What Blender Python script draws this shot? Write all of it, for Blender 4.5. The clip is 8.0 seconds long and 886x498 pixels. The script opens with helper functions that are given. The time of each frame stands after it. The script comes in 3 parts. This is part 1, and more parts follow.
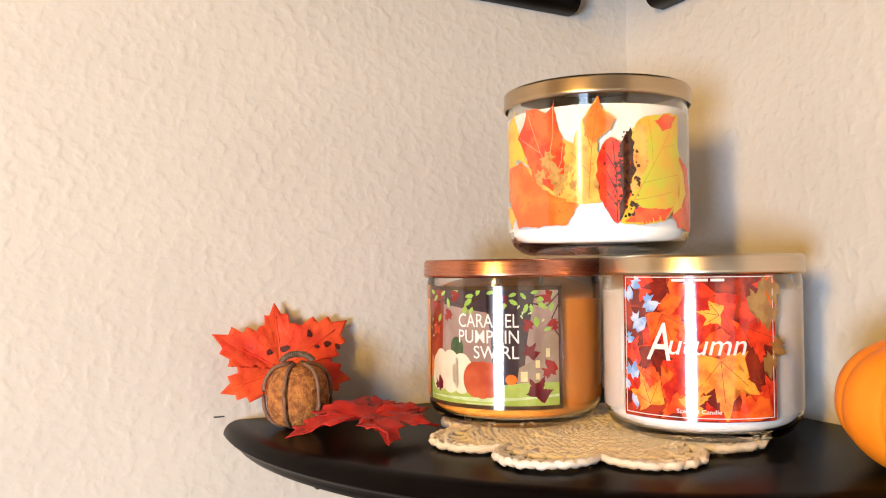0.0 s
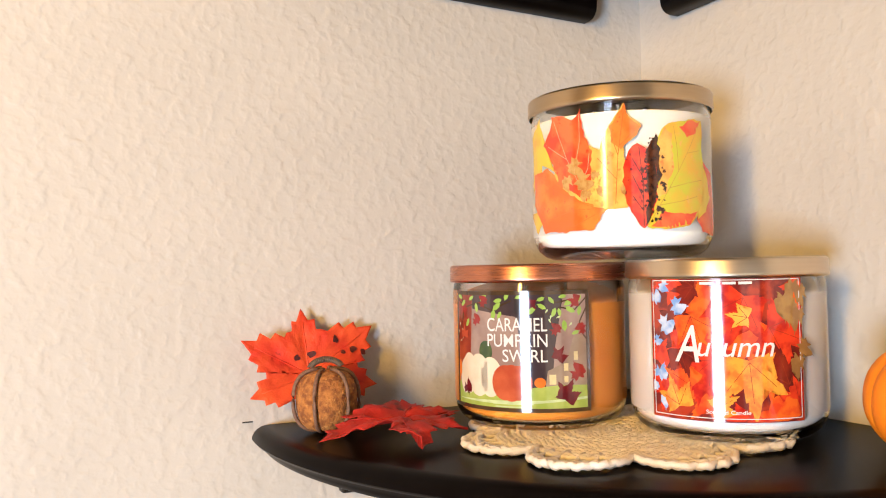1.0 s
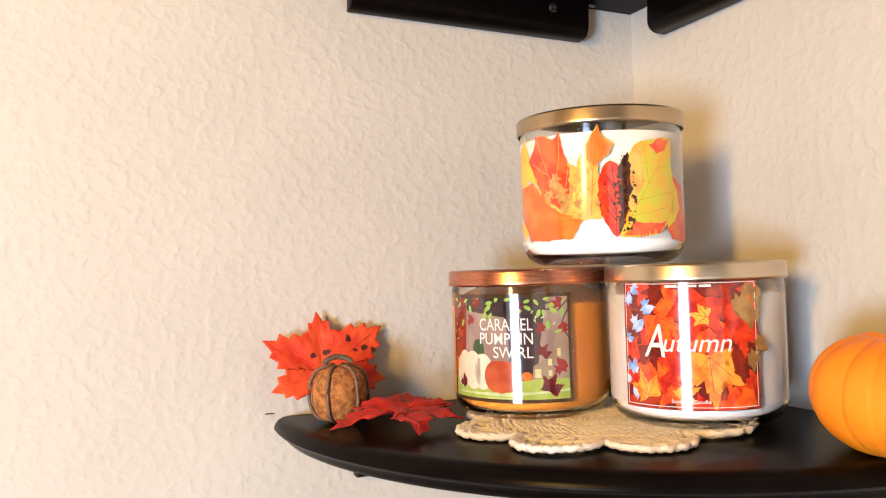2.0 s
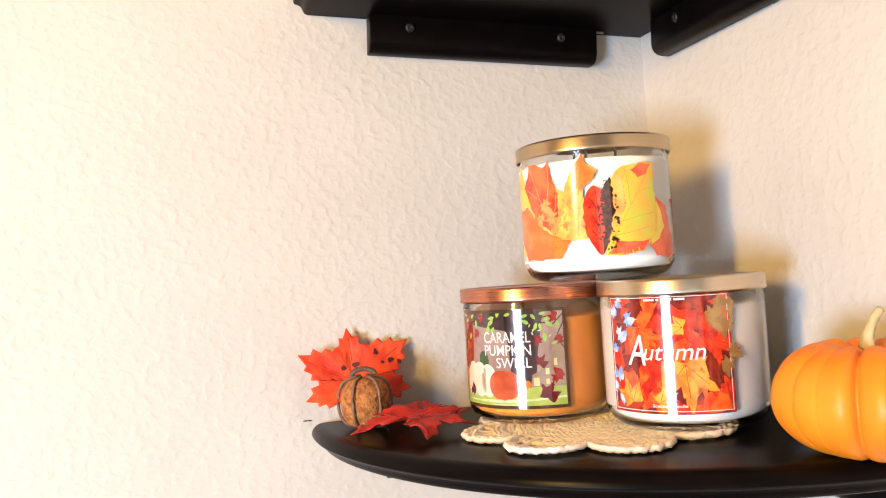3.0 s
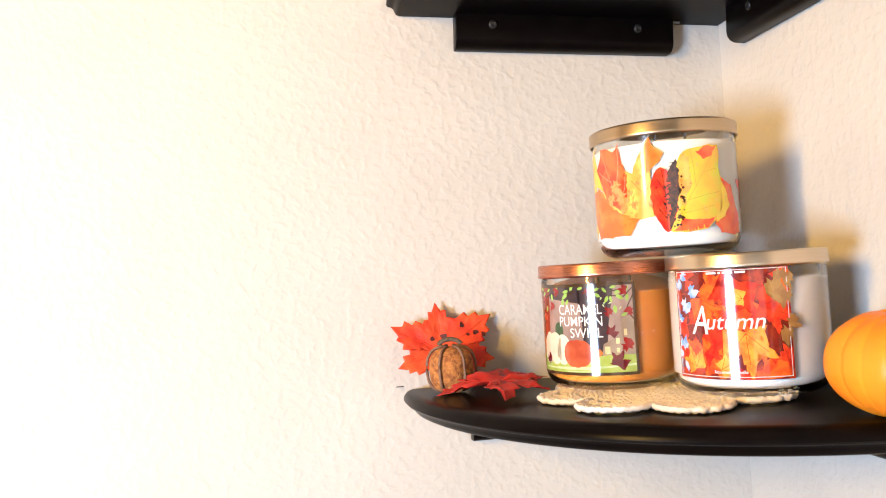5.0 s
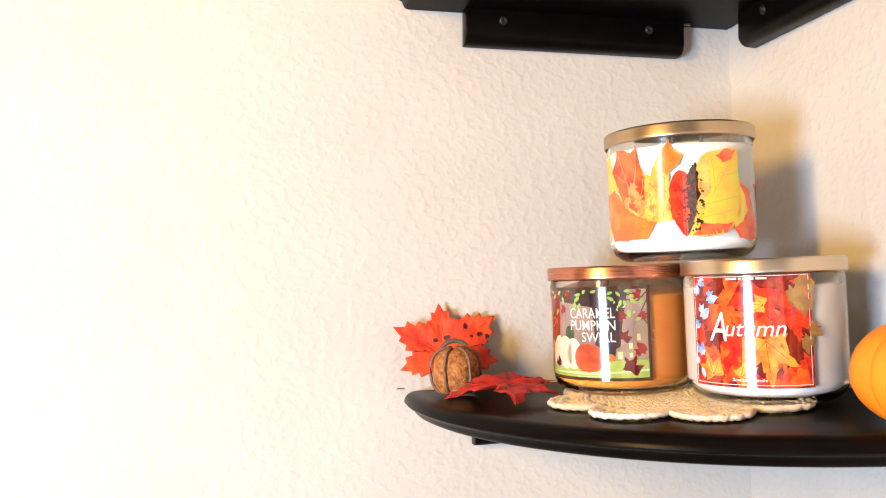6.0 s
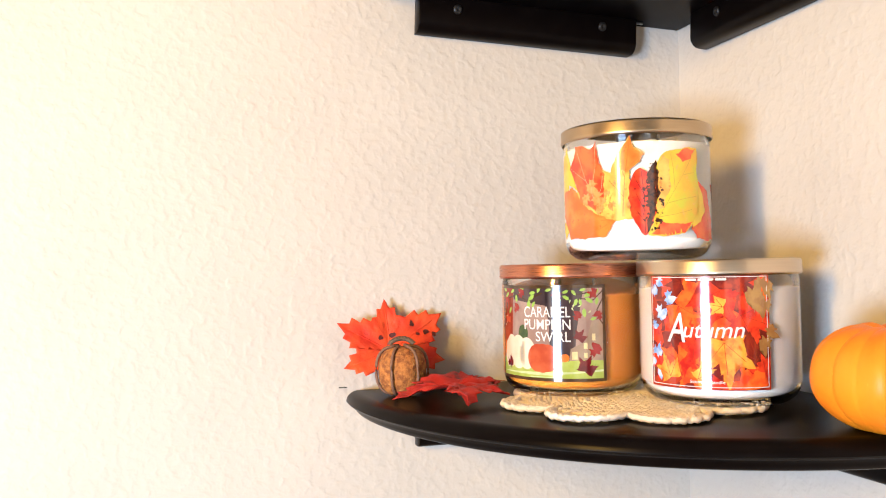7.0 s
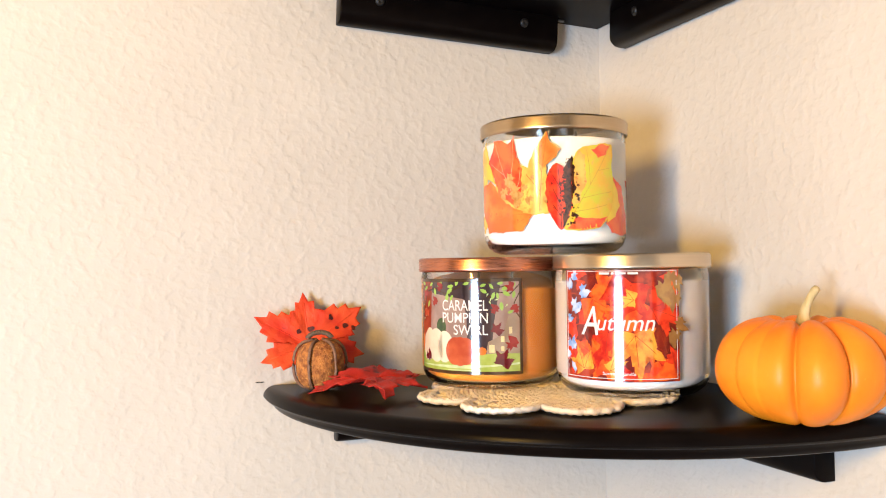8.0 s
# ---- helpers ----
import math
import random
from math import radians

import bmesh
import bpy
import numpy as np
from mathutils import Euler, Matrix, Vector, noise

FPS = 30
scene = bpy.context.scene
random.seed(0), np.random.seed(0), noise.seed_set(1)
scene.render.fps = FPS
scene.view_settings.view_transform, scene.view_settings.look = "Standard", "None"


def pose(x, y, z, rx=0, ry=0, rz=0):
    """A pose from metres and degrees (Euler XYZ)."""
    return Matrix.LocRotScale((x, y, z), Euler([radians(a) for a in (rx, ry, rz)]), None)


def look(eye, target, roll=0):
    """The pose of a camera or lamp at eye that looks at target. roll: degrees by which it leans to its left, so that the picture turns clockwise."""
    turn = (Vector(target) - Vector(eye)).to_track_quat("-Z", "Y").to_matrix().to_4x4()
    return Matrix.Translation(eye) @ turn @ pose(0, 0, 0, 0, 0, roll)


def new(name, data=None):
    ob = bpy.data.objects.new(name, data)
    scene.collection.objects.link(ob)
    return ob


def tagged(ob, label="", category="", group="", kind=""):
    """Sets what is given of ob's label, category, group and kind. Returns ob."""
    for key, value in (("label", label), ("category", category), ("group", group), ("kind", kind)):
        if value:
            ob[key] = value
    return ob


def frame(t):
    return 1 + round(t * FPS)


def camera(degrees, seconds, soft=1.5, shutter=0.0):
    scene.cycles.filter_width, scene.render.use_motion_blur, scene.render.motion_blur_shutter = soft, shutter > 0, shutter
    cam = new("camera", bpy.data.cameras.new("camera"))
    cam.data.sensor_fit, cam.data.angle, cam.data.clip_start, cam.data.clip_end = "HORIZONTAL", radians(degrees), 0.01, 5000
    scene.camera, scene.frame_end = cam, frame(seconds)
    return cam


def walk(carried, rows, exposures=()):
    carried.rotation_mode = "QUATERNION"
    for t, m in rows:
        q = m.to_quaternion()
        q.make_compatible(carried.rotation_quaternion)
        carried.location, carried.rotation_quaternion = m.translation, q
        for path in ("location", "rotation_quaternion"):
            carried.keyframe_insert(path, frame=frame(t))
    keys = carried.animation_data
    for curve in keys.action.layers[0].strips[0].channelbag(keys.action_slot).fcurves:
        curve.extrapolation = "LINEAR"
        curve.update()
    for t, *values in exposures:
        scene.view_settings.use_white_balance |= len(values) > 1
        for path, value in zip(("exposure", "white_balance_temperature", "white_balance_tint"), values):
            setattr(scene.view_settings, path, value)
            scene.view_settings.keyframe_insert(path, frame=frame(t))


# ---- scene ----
cam = camera(57.1, 8.0, soft=1.1)
PATH = [
    (0, (-0.401, -0.526, 1.396), (0.425, 1.295, 1.436), -0.7),
    (0.5, (-0.412, -0.518, 1.4), (0.422, 1.299, 1.446), -0.8),
    (1, (-0.42, -0.525, 1.397), (0.414, 1.292, 1.447), -1.2),
    (1.5, (-0.42, -0.544, 1.396), (0.392, 1.283, 1.44), -1.3),
    (1.7, (-0.421, -0.559, 1.398), (0.381, 1.273, 1.44), -1.5),
    (2.8, (-0.394, -0.64, 1.41), (0.173, 1.277, 1.469), -3.2),
    (3, (-0.384, -0.652, 1.41), (0.162, 1.27, 1.475), -3.6),
    (3.5, (-0.36, -0.685, 1.402), (0.094, 1.262, 1.461), -4.8),
    (4, (-0.342, -0.702, 1.39), (0.05, 1.258, 1.442), -4.8),
    (4.5, (-0.363, -0.706, 1.394), (-0.049, 1.268, 1.45), -3.4),
    (5, (-0.382, -0.706, 1.397), (-0.078, 1.27, 1.46), -3.5),
    (5.2, (-0.387, -0.704, 1.394), (-0.107, 1.275, 1.467), -3.4),
    (6.3, (-0.415, -0.677, 1.401), (0.007, 1.277, 1.455), -1.3),
    (6.5, (-0.42, -0.671, 1.403), (0.033, 1.276, 1.452), -0.7),
    (7, (-0.425, -0.658, 1.397), (0.139, 1.26, 1.446), -1.1),
    (7.5, (-0.422, -0.645, 1.391), (0.241, 1.242, 1.419), -0.2),
    (8, (-0.415, -0.659, 1.395), (0.306, 1.207, 1.431), -0.8),
]
walk(cam, [(t, look(eye, target, roll)) for t, eye, target, roll in PATH],
     exposures=[(0.0, 0.24, 5200, 6), (1.5, 0.24, 5200, 6), (3.0, 0.49, 4980, 6), (5.0, 0.60, 4950, 6), (6.5, 0.58, 5000, 6), (8.0, 0.39, 5100, 5)])

# ---- light ----
def area_lamp(name, eye, target, width, height, watts, colour):
    data = bpy.data.lights.new(name, "AREA")
    data.shape, data.size, data.size_y = "RECTANGLE", width, height
    data.energy, data.color = watts, colour
    ob = new(name, data)
    ob.matrix_world = look(eye, target)
    return ob


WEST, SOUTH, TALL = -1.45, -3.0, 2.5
WIN_Y = -1.15
area_lamp("window_daylight", (WEST - 0.02, -1.256, 1.17), (-0.12, -0.14, 1.40), 0.33, 0.33, 22, (0.86, 0.92, 1.0))
area_lamp("window_warm_light", (WEST - 0.02, -1.054, 1.75), (-0.12, -0.14, 1.47), 0.12, 0.36, 24, (1.0, 0.48, 0.05))
# Added broad panel: faint warm fill that browns the shadows, not sky.
area_lamp("window_soft_fill", (WEST - 0.10, WIN_Y, 1.50), (-0.12, -0.14, 1.45), 0.50, 1.00, 1.5, (1.0, 0.80, 0.58))
# Added warm fill from behind the camera; no source is known there.
area_lamp("back_fill_lamp", (-0.85, SOUTH - 0.02, 1.45), (-0.5, 0.0, 1.45), 1.1, 1.3, 5.0, (1.0, 0.74, 0.48))

world = bpy.data.worlds.new("sky")
scene.world = world
world.use_nodes = True
sky = world.node_tree.nodes.new("ShaderNodeTexSky")
sky.sky_type, sky.sun_disc = "NISHITA", False
sky.sun_elevation, sky.sun_rotation = radians(35), radians(240)
world.node_tree.links.new(sky.outputs["Color"], world.node_tree.nodes["Background"].inputs["Color"])
world.node_tree.nodes["Background"].inputs["Strength"].default_value = 0.05


# ---- materials ----
def mat(name, colour, rough=0.5, metal=0.0, colour2=None, scale=60.0, detail=6.0, lo=0.35, hi=0.65, bump=0.0, bump_scale=400.0,
        stretch=(1, 1, 1), coat=0.0, sss=0.0, sss_radius=0.004, vary_rough=0.0, spec=0.5, fine=None, coat_rough=0.03):
    """Principled surface: two colours mixed by noise of the given grain (per metre), with relief and uneven gloss."""
    m = bpy.data.materials.new(name)
    m.use_nodes = True
    nt = m.node_tree
    p = nt.nodes["Principled BSDF"]
    p.inputs["Base Color"].default_value = (*colour, 1)
    p.inputs["Roughness"].default_value = rough
    p.inputs["Metallic"].default_value = metal
    p.inputs["Coat Weight"].default_value = coat
    p.inputs["Coat Roughness"].default_value, p.inputs["Coat IOR"].default_value = coat_rough, 1.6
    p.inputs["Specular IOR Level"].default_value = spec
    if sss:
        p.inputs["Subsurface Weight"].default_value = sss
        p.inputs["Subsurface Radius"].default_value = (1, 0.6, 0.35)
        p.inputs["Subsurface Scale"].default_value = sss_radius
    co = nt.nodes.new("ShaderNodeTexCoord")
    mp = nt.nodes.new("ShaderNodeMapping")
    mp.inputs["Scale"].default_value = stretch
    nt.links.new(co.outputs["Object"], mp.inputs["Vector"])

    def noise_node(s, d):
        n = nt.nodes.new("ShaderNodeTexNoise")
        n.inputs["Scale"].default_value, n.inputs["Detail"].default_value = s, d
        nt.links.new(mp.outputs["Vector"], n.inputs["Vector"])
        return n

    def spread(n, a, b, x, y):
        r = nt.nodes.new("ShaderNodeMapRange")
        r.inputs["From Min"].default_value, r.inputs["From Max"].default_value = a, b
        r.inputs["To Min"].default_value, r.inputs["To Max"].default_value = x, y
        nt.links.new(n.outputs["Fac"], r.inputs["Value"])
        return r

    if colour2:
        n = noise_node(scale, detail)
        r = spread(n, lo, hi, 0, 1)
        mix = nt.nodes.new("ShaderNodeMix")
        mix.data_type = "RGBA"
        mix.inputs["A"].default_value, mix.inputs["B"].default_value = (*colour, 1), (*colour2, 1)
        nt.links.new(r.outputs["Result"], mix.inputs["Factor"])
        out = mix.outputs["Result"]
        if fine:
            r2 = spread(noise_node(fine[0], 4), fine[1], fine[2], 0, 1)
            mix2 = nt.nodes.new("ShaderNodeMix")
            mix2.data_type = "RGBA"
            mix2.inputs["B"].default_value = (*fine[3], 1)
            nt.links.new(out, mix2.inputs["A"])
            nt.links.new(r2.outputs["Result"], mix2.inputs["Factor"])
            out = mix2.outputs["Result"]
        nt.links.new(out, p.inputs["Base Color"])
    if vary_rough:
        r = spread(noise_node(scale * 2.3, 5), 0.3, 0.7, max(0.02, rough - vary_rough), rough + vary_rough)
        nt.links.new(r.outputs["Result"], p.inputs["Roughness"])
    if bump:
        n = noise_node(bump_scale, 5)
        b = nt.nodes.new("ShaderNodeBump")
        b.inputs["Strength"].default_value, b.inputs["Distance"].default_value = 1.0, bump
        nt.links.new(n.outputs["Fac"], b.inputs["Height"])
        nt.links.new(b.outputs["Normal"], p.inputs["Normal"])
    return m


def wall_paint(name, colour):
    """Cream paint over knocked-down plaster: flattened splashes of 4 to 12 mm, with a fine roller stipple."""
    m = mat(name, colour, 0.62, colour2=tuple(c * 0.94 for c in colour), scale=9, vary_rough=0.06, spec=0.35)
    nt = m.node_tree
    co = [n for n in nt.nodes if n.bl_idname == "ShaderNodeMapping"][0]
    big, warp, small = (nt.nodes.new("ShaderNodeTexNoise") for _ in range(3))
    big.inputs["Scale"].default_value, big.inputs["Detail"].default_value, big.inputs["Distortion"].default_value = 125, 1.6, 0.15
    warp.inputs["Scale"].default_value, warp.inputs["Detail"].default_value = 42, 3.0
    small.inputs["Scale"].default_value, small.inputs["Detail"].default_value = 520, 3.0
    for n in (big, warp, small):
        nt.links.new(co.outputs["Vector"], n.inputs["Vector"])
    step = nt.nodes.new("ShaderNodeMapRange")
    step.interpolation_type = "SMOOTHSTEP"
    step.inputs["From Min"].default_value, step.inputs["From Max"].default_value = 0.36, 0.78
    nt.links.new(big.outputs["Fac"], step.inputs["Value"])
    add = nt.nodes.new("ShaderNodeMath")
    add.operation = "MULTIPLY_ADD"
    add.inputs[1].default_value = 0.55
    nt.links.new(warp.outputs["Fac"], add.inputs[0])
    nt.links.new(step.outputs["Result"], add.inputs[2])
    add2 = nt.nodes.new("ShaderNodeMath")
    add2.operation = "MULTIPLY_ADD"
    add2.inputs[1].default_value = 0.16
    nt.links.new(small.outputs["Fac"], add2.inputs[0])
    nt.links.new(add.outputs["Value"], add2.inputs[2])
    b = nt.nodes.new("ShaderNodeBump")
    b.inputs["Strength"].default_value, b.inputs["Distance"].default_value = 1.0, 0.00045
    nt.links.new(add2.outputs["Value"], b.inputs["Height"])
    nt.links.new(b.outputs["Normal"], nt.nodes["Principled BSDF"].inputs["Normal"])
    return m


def glass(name, tint=(1, 1, 1)):
    m = mat(name, tint, 0.0)
    p = m.node_tree.nodes["Principled BSDF"]
    p.inputs["Transmission Weight"].default_value, p.inputs["IOR"].default_value = 1.0, 1.52
    return m


PAINT = wall_paint("cream_wall_paint", (0.56, 0.53, 0.475))
# For the unseen walls: made dark only to weaken light bounced into the corner.
TAUPE_BOUNCE_CUT = wall_paint("taupe_bounce_cut_paint", (0.22, 0.19, 0.165))
FLOOR = mat("oak_floor", (0.34, 0.22, 0.12), 0.45, colour2=(0.22, 0.13, 0.07), scale=14, stretch=(1, 8, 1))
# Ceiling out of view, its colour lowered to reduce the room's bounce.
CEIL = mat("beige_bounce_cut_paint", (0.36, 0.34, 0.31), 0.8, colour2=(0.33, 0.31, 0.28), scale=6, bump=0.001, bump_scale=90)
SHELF = mat("espresso_shelf_paint", (0.0028, 0.0020, 0.0019), 0.28, colour2=(0.0042, 0.0030, 0.0027), scale=55, spec=0.045)
STEEL = mat("dull_steel", (0.45, 0.44, 0.43), 0.35, 1.0, colour2=(0.3, 0.29, 0.28), scale=300)
BLACK_SCREW = mat("black_screw", (0.012, 0.012, 0.013), 0.42, 0.3, colour2=(0.022, 0.020, 0.018), scale=500)
GLASS = glass("clear_jar_glass", (0.97, 0.975, 0.96))
GOLD = mat("brushed_gold_lid", (0.52, 0.40, 0.25), 0.30, 1.0, colour2=(0.46, 0.35, 0.215), scale=24, stretch=(1, 1, 30), lo=0.2, hi=0.8, vary_rough=0.025, bump=0.000006, bump_scale=1500)
CHAMPAGNE = mat("brushed_champagne_lid", (0.62, 0.52, 0.38), 0.30, 1.0, colour2=(0.56, 0.46, 0.33), scale=24, stretch=(1, 1, 30), lo=0.2, hi=0.8, vary_rough=0.025, bump=0.000006, bump_scale=1500)
COPPER = mat("brushed_copper_lid", (0.56, 0.24, 0.14), 0.28, 1.0, colour2=(0.48, 0.20, 0.12), scale=24, stretch=(1, 1, 30), lo=0.2, hi=0.8, vary_rough=0.025, bump=0.000006, bump_scale=1500)
WAX_WHITE = mat("white_wax", (0.70, 0.67, 0.61), 0.45, colour2=(0.66, 0.63, 0.57), scale=40, sss=0.1, sss_radius=0.006)
WAX_CREAM = mat("cream_wax", (0.50, 0.45, 0.40), 0.45, colour2=(0.46, 0.41, 0.365), scale=40, sss=0.1, sss_radius=0.006)
WAX_AMBER = mat("caramel_orange_wax", (0.50, 0.180, 0.010), 0.4, colour2=(0.44, 0.140, 0.007), scale=35, sss=0.1, sss_radius=0.006)
WICK = mat("waxed_cotton_wick", (0.30, 0.26, 0.20), 0.8, colour2=(0.2, 0.17, 0.13), scale=600)
PUMPKIN = mat("orange_pumpkin_skin", (0.70, 0.185, 0.000), 0.41, colour2=(0.78, 0.255, 0.001), scale=35, stretch=(1, 1, 0.35), sss=0.05, sss_radius=0.003,
              bump=0.00025, bump_scale=130, vary_rough=0.05, fine=(700, 0.70, 0.82, (0.80, 0.36, 0.03)), spec=0.22)
STEM = mat("dry_pumpkin_stem", (0.60, 0.50, 0.27), 0.6, colour2=(0.38, 0.31, 0.13), scale=160, stretch=(1, 1, 0.3), bump=0.0006, bump_scale=500)
DOILY = mat("ecru_cotton_yarn", (0.84, 0.78, 0.69), 0.9, colour2=(0.74, 0.66, 0.55), scale=160, bump=0.0006, bump_scale=1300, spec=0.2)
LEAF_UP = mat("red_orange_fabric_leaf", (0.77, 0.100, 0.018), 0.55, colour2=(0.60, 0.035, 0.012), scale=45, bump=0.0003, bump_scale=900, spec=0.3,
              fine=(120, 0.68, 0.74, (0.20, 0.02, 0.01)))
LEAF_LOW = mat("deep_red_fabric_leaf", (0.48, 0.022, 0.008), 0.55, colour2=(0.27, 0.010, 0.006), scale=45, bump=0.0003, bump_scale=900, spec=0.3,
               fine=(60, 0.66, 0.71, (0.04, 0.006, 0.005)))
LEAF_SPOT = mat("maroon_leaf_spot", (0.045, 0.008, 0.006), 0.6, colour2=(0.10, 0.012, 0.008), scale=400)
CORK = mat("ground_cork", (0.42, 0.165, 0.030), 0.85, colour2=(0.20, 0.065, 0.012), scale=260, detail=8, lo=0.40, hi=0.62, bump=0.0011, bump_scale=700,
           fine=(420, 0.60, 0.70, (0.60, 0.30, 0.07)))
WIRE = mat("brown_cord", (0.21, 0.11, 0.06), 0.6, colour2=(0.13, 0.065, 0.036), scale=700, bump=0.0002, bump_scale=2500)
COIL = mat("grey_brown_coil", (0.15, 0.10, 0.06), 0.6, 0.1, colour2=(0.10, 0.07, 0.045), scale=700)
DARK = mat("dark_scuff", (0.05, 0.045, 0.04), 0.8)


def ink(name, colour, colour2=None, scale=130, rough=0.8, lo=0.42, hi=0.6, fine=None):
    colour2 = colour2 or tuple(c * 0.8 for c in colour)
    colour, colour2 = tuple(c * 0.80 for c in colour), tuple(c * 0.80 for c in colour2)
    return mat("ink_" + name, colour, rough, colour2=colour2, scale=scale, lo=lo, hi=hi, spec=0.05, coat=1.0, fine=fine, coat_rough=0.09)


# ---- building helpers ----
def part(name, bm, material, parent=None, label="", smooth=True):
    """Links a bmesh as one mesh object, under a thing or a part."""
    me = bpy.data.meshes.new(name)
    bm.to_mesh(me)
    bm.free()
    me.materials.append(material)
    if smooth:
        for p in me.polygons:
            p.use_smooth = True
    ob = new(name, me)
    ob.parent = parent
    if label:
        ob["label"] = label
    return ob


def printed(name, bm, material, parent, label=""):
    """Print on a jar: a part whose gloss follows the jar's round wall without a break."""
    bm.normal_update()
    inward = [f for f in bm.faces if f.normal.dot(Vector((*f.calc_center_median().xy, 0))) < 0]
    bmesh.ops.reverse_faces(bm, faces=inward)
    ob = part(name, bm, material, parent, label)
    if len(ob.data.vertices):
        ob.data.normals_split_custom_set_from_vertices([Vector((v.co.x, v.co.y, 0)).normalized() for v in ob.data.vertices])
    return ob


def thing(name, place, label, category, turn=0.0, group="", kind=""):
    ob = new(name)
    ob.empty_display_size = 0.02
    ob.matrix_world = pose(*place, 0, 0, turn)
    return tagged(ob, label, category, group, kind)


def box_bm(x0, x1, y0, y1, z0, z1, bevel=0.0, segments=2):
    bm = bmesh.new()
    bmesh.ops.create_cube(bm, size=1)
    for v in bm.verts:
        v.co = ((x0 + x1) / 2 + v.co.x * (x1 - x0), (y0 + y1) / 2 + v.co.y * (y1 - y0), (z0 + z1) / 2 + v.co.z * (z1 - z0))
    if bevel:
        bmesh.ops.bevel(bm, geom=bm.edges[:], offset=bevel, segments=segments, profile=0.5, affect="EDGES")
    return bm


def lathe_bm(profile, segments=96):
    """A turned body from (radius, height) pairs, bottom to top on the outside; radius 0 closes it."""
    bm = bmesh.new()
    rings = []
    for r, z in profile:
        if r <= 0:
            rings.append([bm.verts.new((0, 0, z))])
        else:
            rings.append([bm.verts.new((r * math.cos(2 * math.pi * i / segments), r * math.sin(2 * math.pi * i / segments), z)) for i in range(segments)])
    for a, b in zip(rings, rings[1:]):
        for i in range(segments):
            j = (i + 1) % segments
            if len(a) == 1 and len(b) > 1:
                bm.faces.new((a[0], b[j], b[i]))
            elif len(b) == 1 and len(a) > 1:
                bm.faces.new((a[i], a[j], b[0]))
            elif len(a) > 1:
                bm.faces.new((a[i], a[j], b[j], b[i]))
    return bm


def tube(bm, pts, radius, sides=6, closed=False):
    """Adds a round tube along pts to bm; radius is a number or one per point."""
    pts = [Vector(p) for p in pts]
    n = len(pts)
    rings = []
    for i, p in enumerate(pts):
        a = pts[i - 1] if (i or closed) else p
        b = pts[(i + 1) % n] if (i < n - 1 or closed) else p
        d = (b - a).normalized()
        side = d.cross(Vector((0, 0, 1)))
        if side.length < 1e-4:
            side = d.cross(Vector((1, 0, 0)))
        side.normalize()
        up = side.cross(d)
        r = radius[i] if isinstance(radius, (list, tuple)) else radius
        rings.append([bm.verts.new(p + r * (math.cos(2 * math.pi * k / sides) * side + math.sin(2 * math.pi * k / sides) * up)) for k in range(sides)])
    pairs = list(zip(rings, rings[1:])) + ([(rings[-1], rings[0])] if closed else [])
    for a, b in pairs:
        for k in range(sides):
            j = (k + 1) % sides
            bm.faces.new((a[k], a[j], b[j], b[k]))
    if not closed:
        bm.faces.new(rings[0][::-1])
        bm.faces.new(rings[-1])
    return bm


def maple(lobes, fat=1.0, valley=0.40, base=0.14, full=0.0):
    """Outline of a maple leaf: lobes as (direction in degrees, length), counter-clockwise from the stem's right."""
    def at(a, r):
        return (r * math.cos(radians(a)), r * math.sin(radians(a)))
    pts = [at(-84, base)]
    for i, (a, ln) in enumerate(lobes):
        for da, f in ((-15, 0.62), (-10, 0.60), (-8.5, 0.80), (-4, 0.77), (0, 1.0), (4.5, 0.76), (8, 0.79), (10, 0.61), (15, 0.63)):
            pts.append(at(a + da * fat, ln * (f + (1 - f) * full)))
        if i + 1 < len(lobes):
            b, lm = lobes[i + 1]
            pts.append(at((a + b) / 2, valley * (ln + lm) / 2))
    pts.append(at(264, base))
    return pts


MAPLE = maple([(-22, 0.62), (36, 0.92), (90, 1.0), (144, 0.92), (202, 0.62)])
OAK = maple([(-40, 0.5), (0, 0.62), (42, 0.72), (90, 1.0), (138, 0.72), (180, 0.62), (220, 0.5)], fat=0.8, valley=0.34, base=0.10)


# ---- the room ----
def wall(name, bm, material=PAINT, label="cream painted plaster wall with knockdown texture"):
    return tagged(part(name, bm, material, None, label, smooth=False), category="wall", kind="structure")


def pierced(axis, at, thick, a0, a1, o0, o1, z0, z1):
    """A wall with one window opening through it, as four butted boxes in one mesh."""
    out = bmesh.new()
    for p0, p1, q0, q1 in ((a0, o0, 0, TALL), (o1, a1, 0, TALL), (o0, o1, 0, z0), (o0, o1, z1, TALL)):
        c = box_bm(at, at + thick, p0, p1, q0, q1) if axis == "x" else box_bm(p0, p1, at, at + thick, q0, q1)
        me = bpy.data.meshes.new("tmp")
        c.to_mesh(me)
        c.free()
        out.from_mesh(me)
        bpy.data.meshes.remove(me)
    return out


wall("wall_north", box_bm(WEST - 0.12, 0.12, 0, 0.12, 0, TALL))
wall("wall_east", box_bm(0, 0.12, SOUTH - 0.12, 0, 0, TALL))
W0, W1, WZ0, WZ1 = WIN_Y - 0.31, WIN_Y + 0.31, 0.90, 2.10
wall("wall_west", pierced("x", WEST - 0.12, 0.12, SOUTH, 0, W0, W1, WZ0, WZ1), TAUPE_BOUNCE_CUT, "unseen wall with a tall narrow window, taupe to cut bounce")
# Unseen wall; its wide opening is added to let the back fill in.
wall("wall_south", pierced("y", SOUTH - 0.12, 0.12, WEST - 0.12, 0, -1.42, -0.28, 0.75, 2.15), TAUPE_BOUNCE_CUT, "unseen taupe wall with an added opening for the fill lamp")
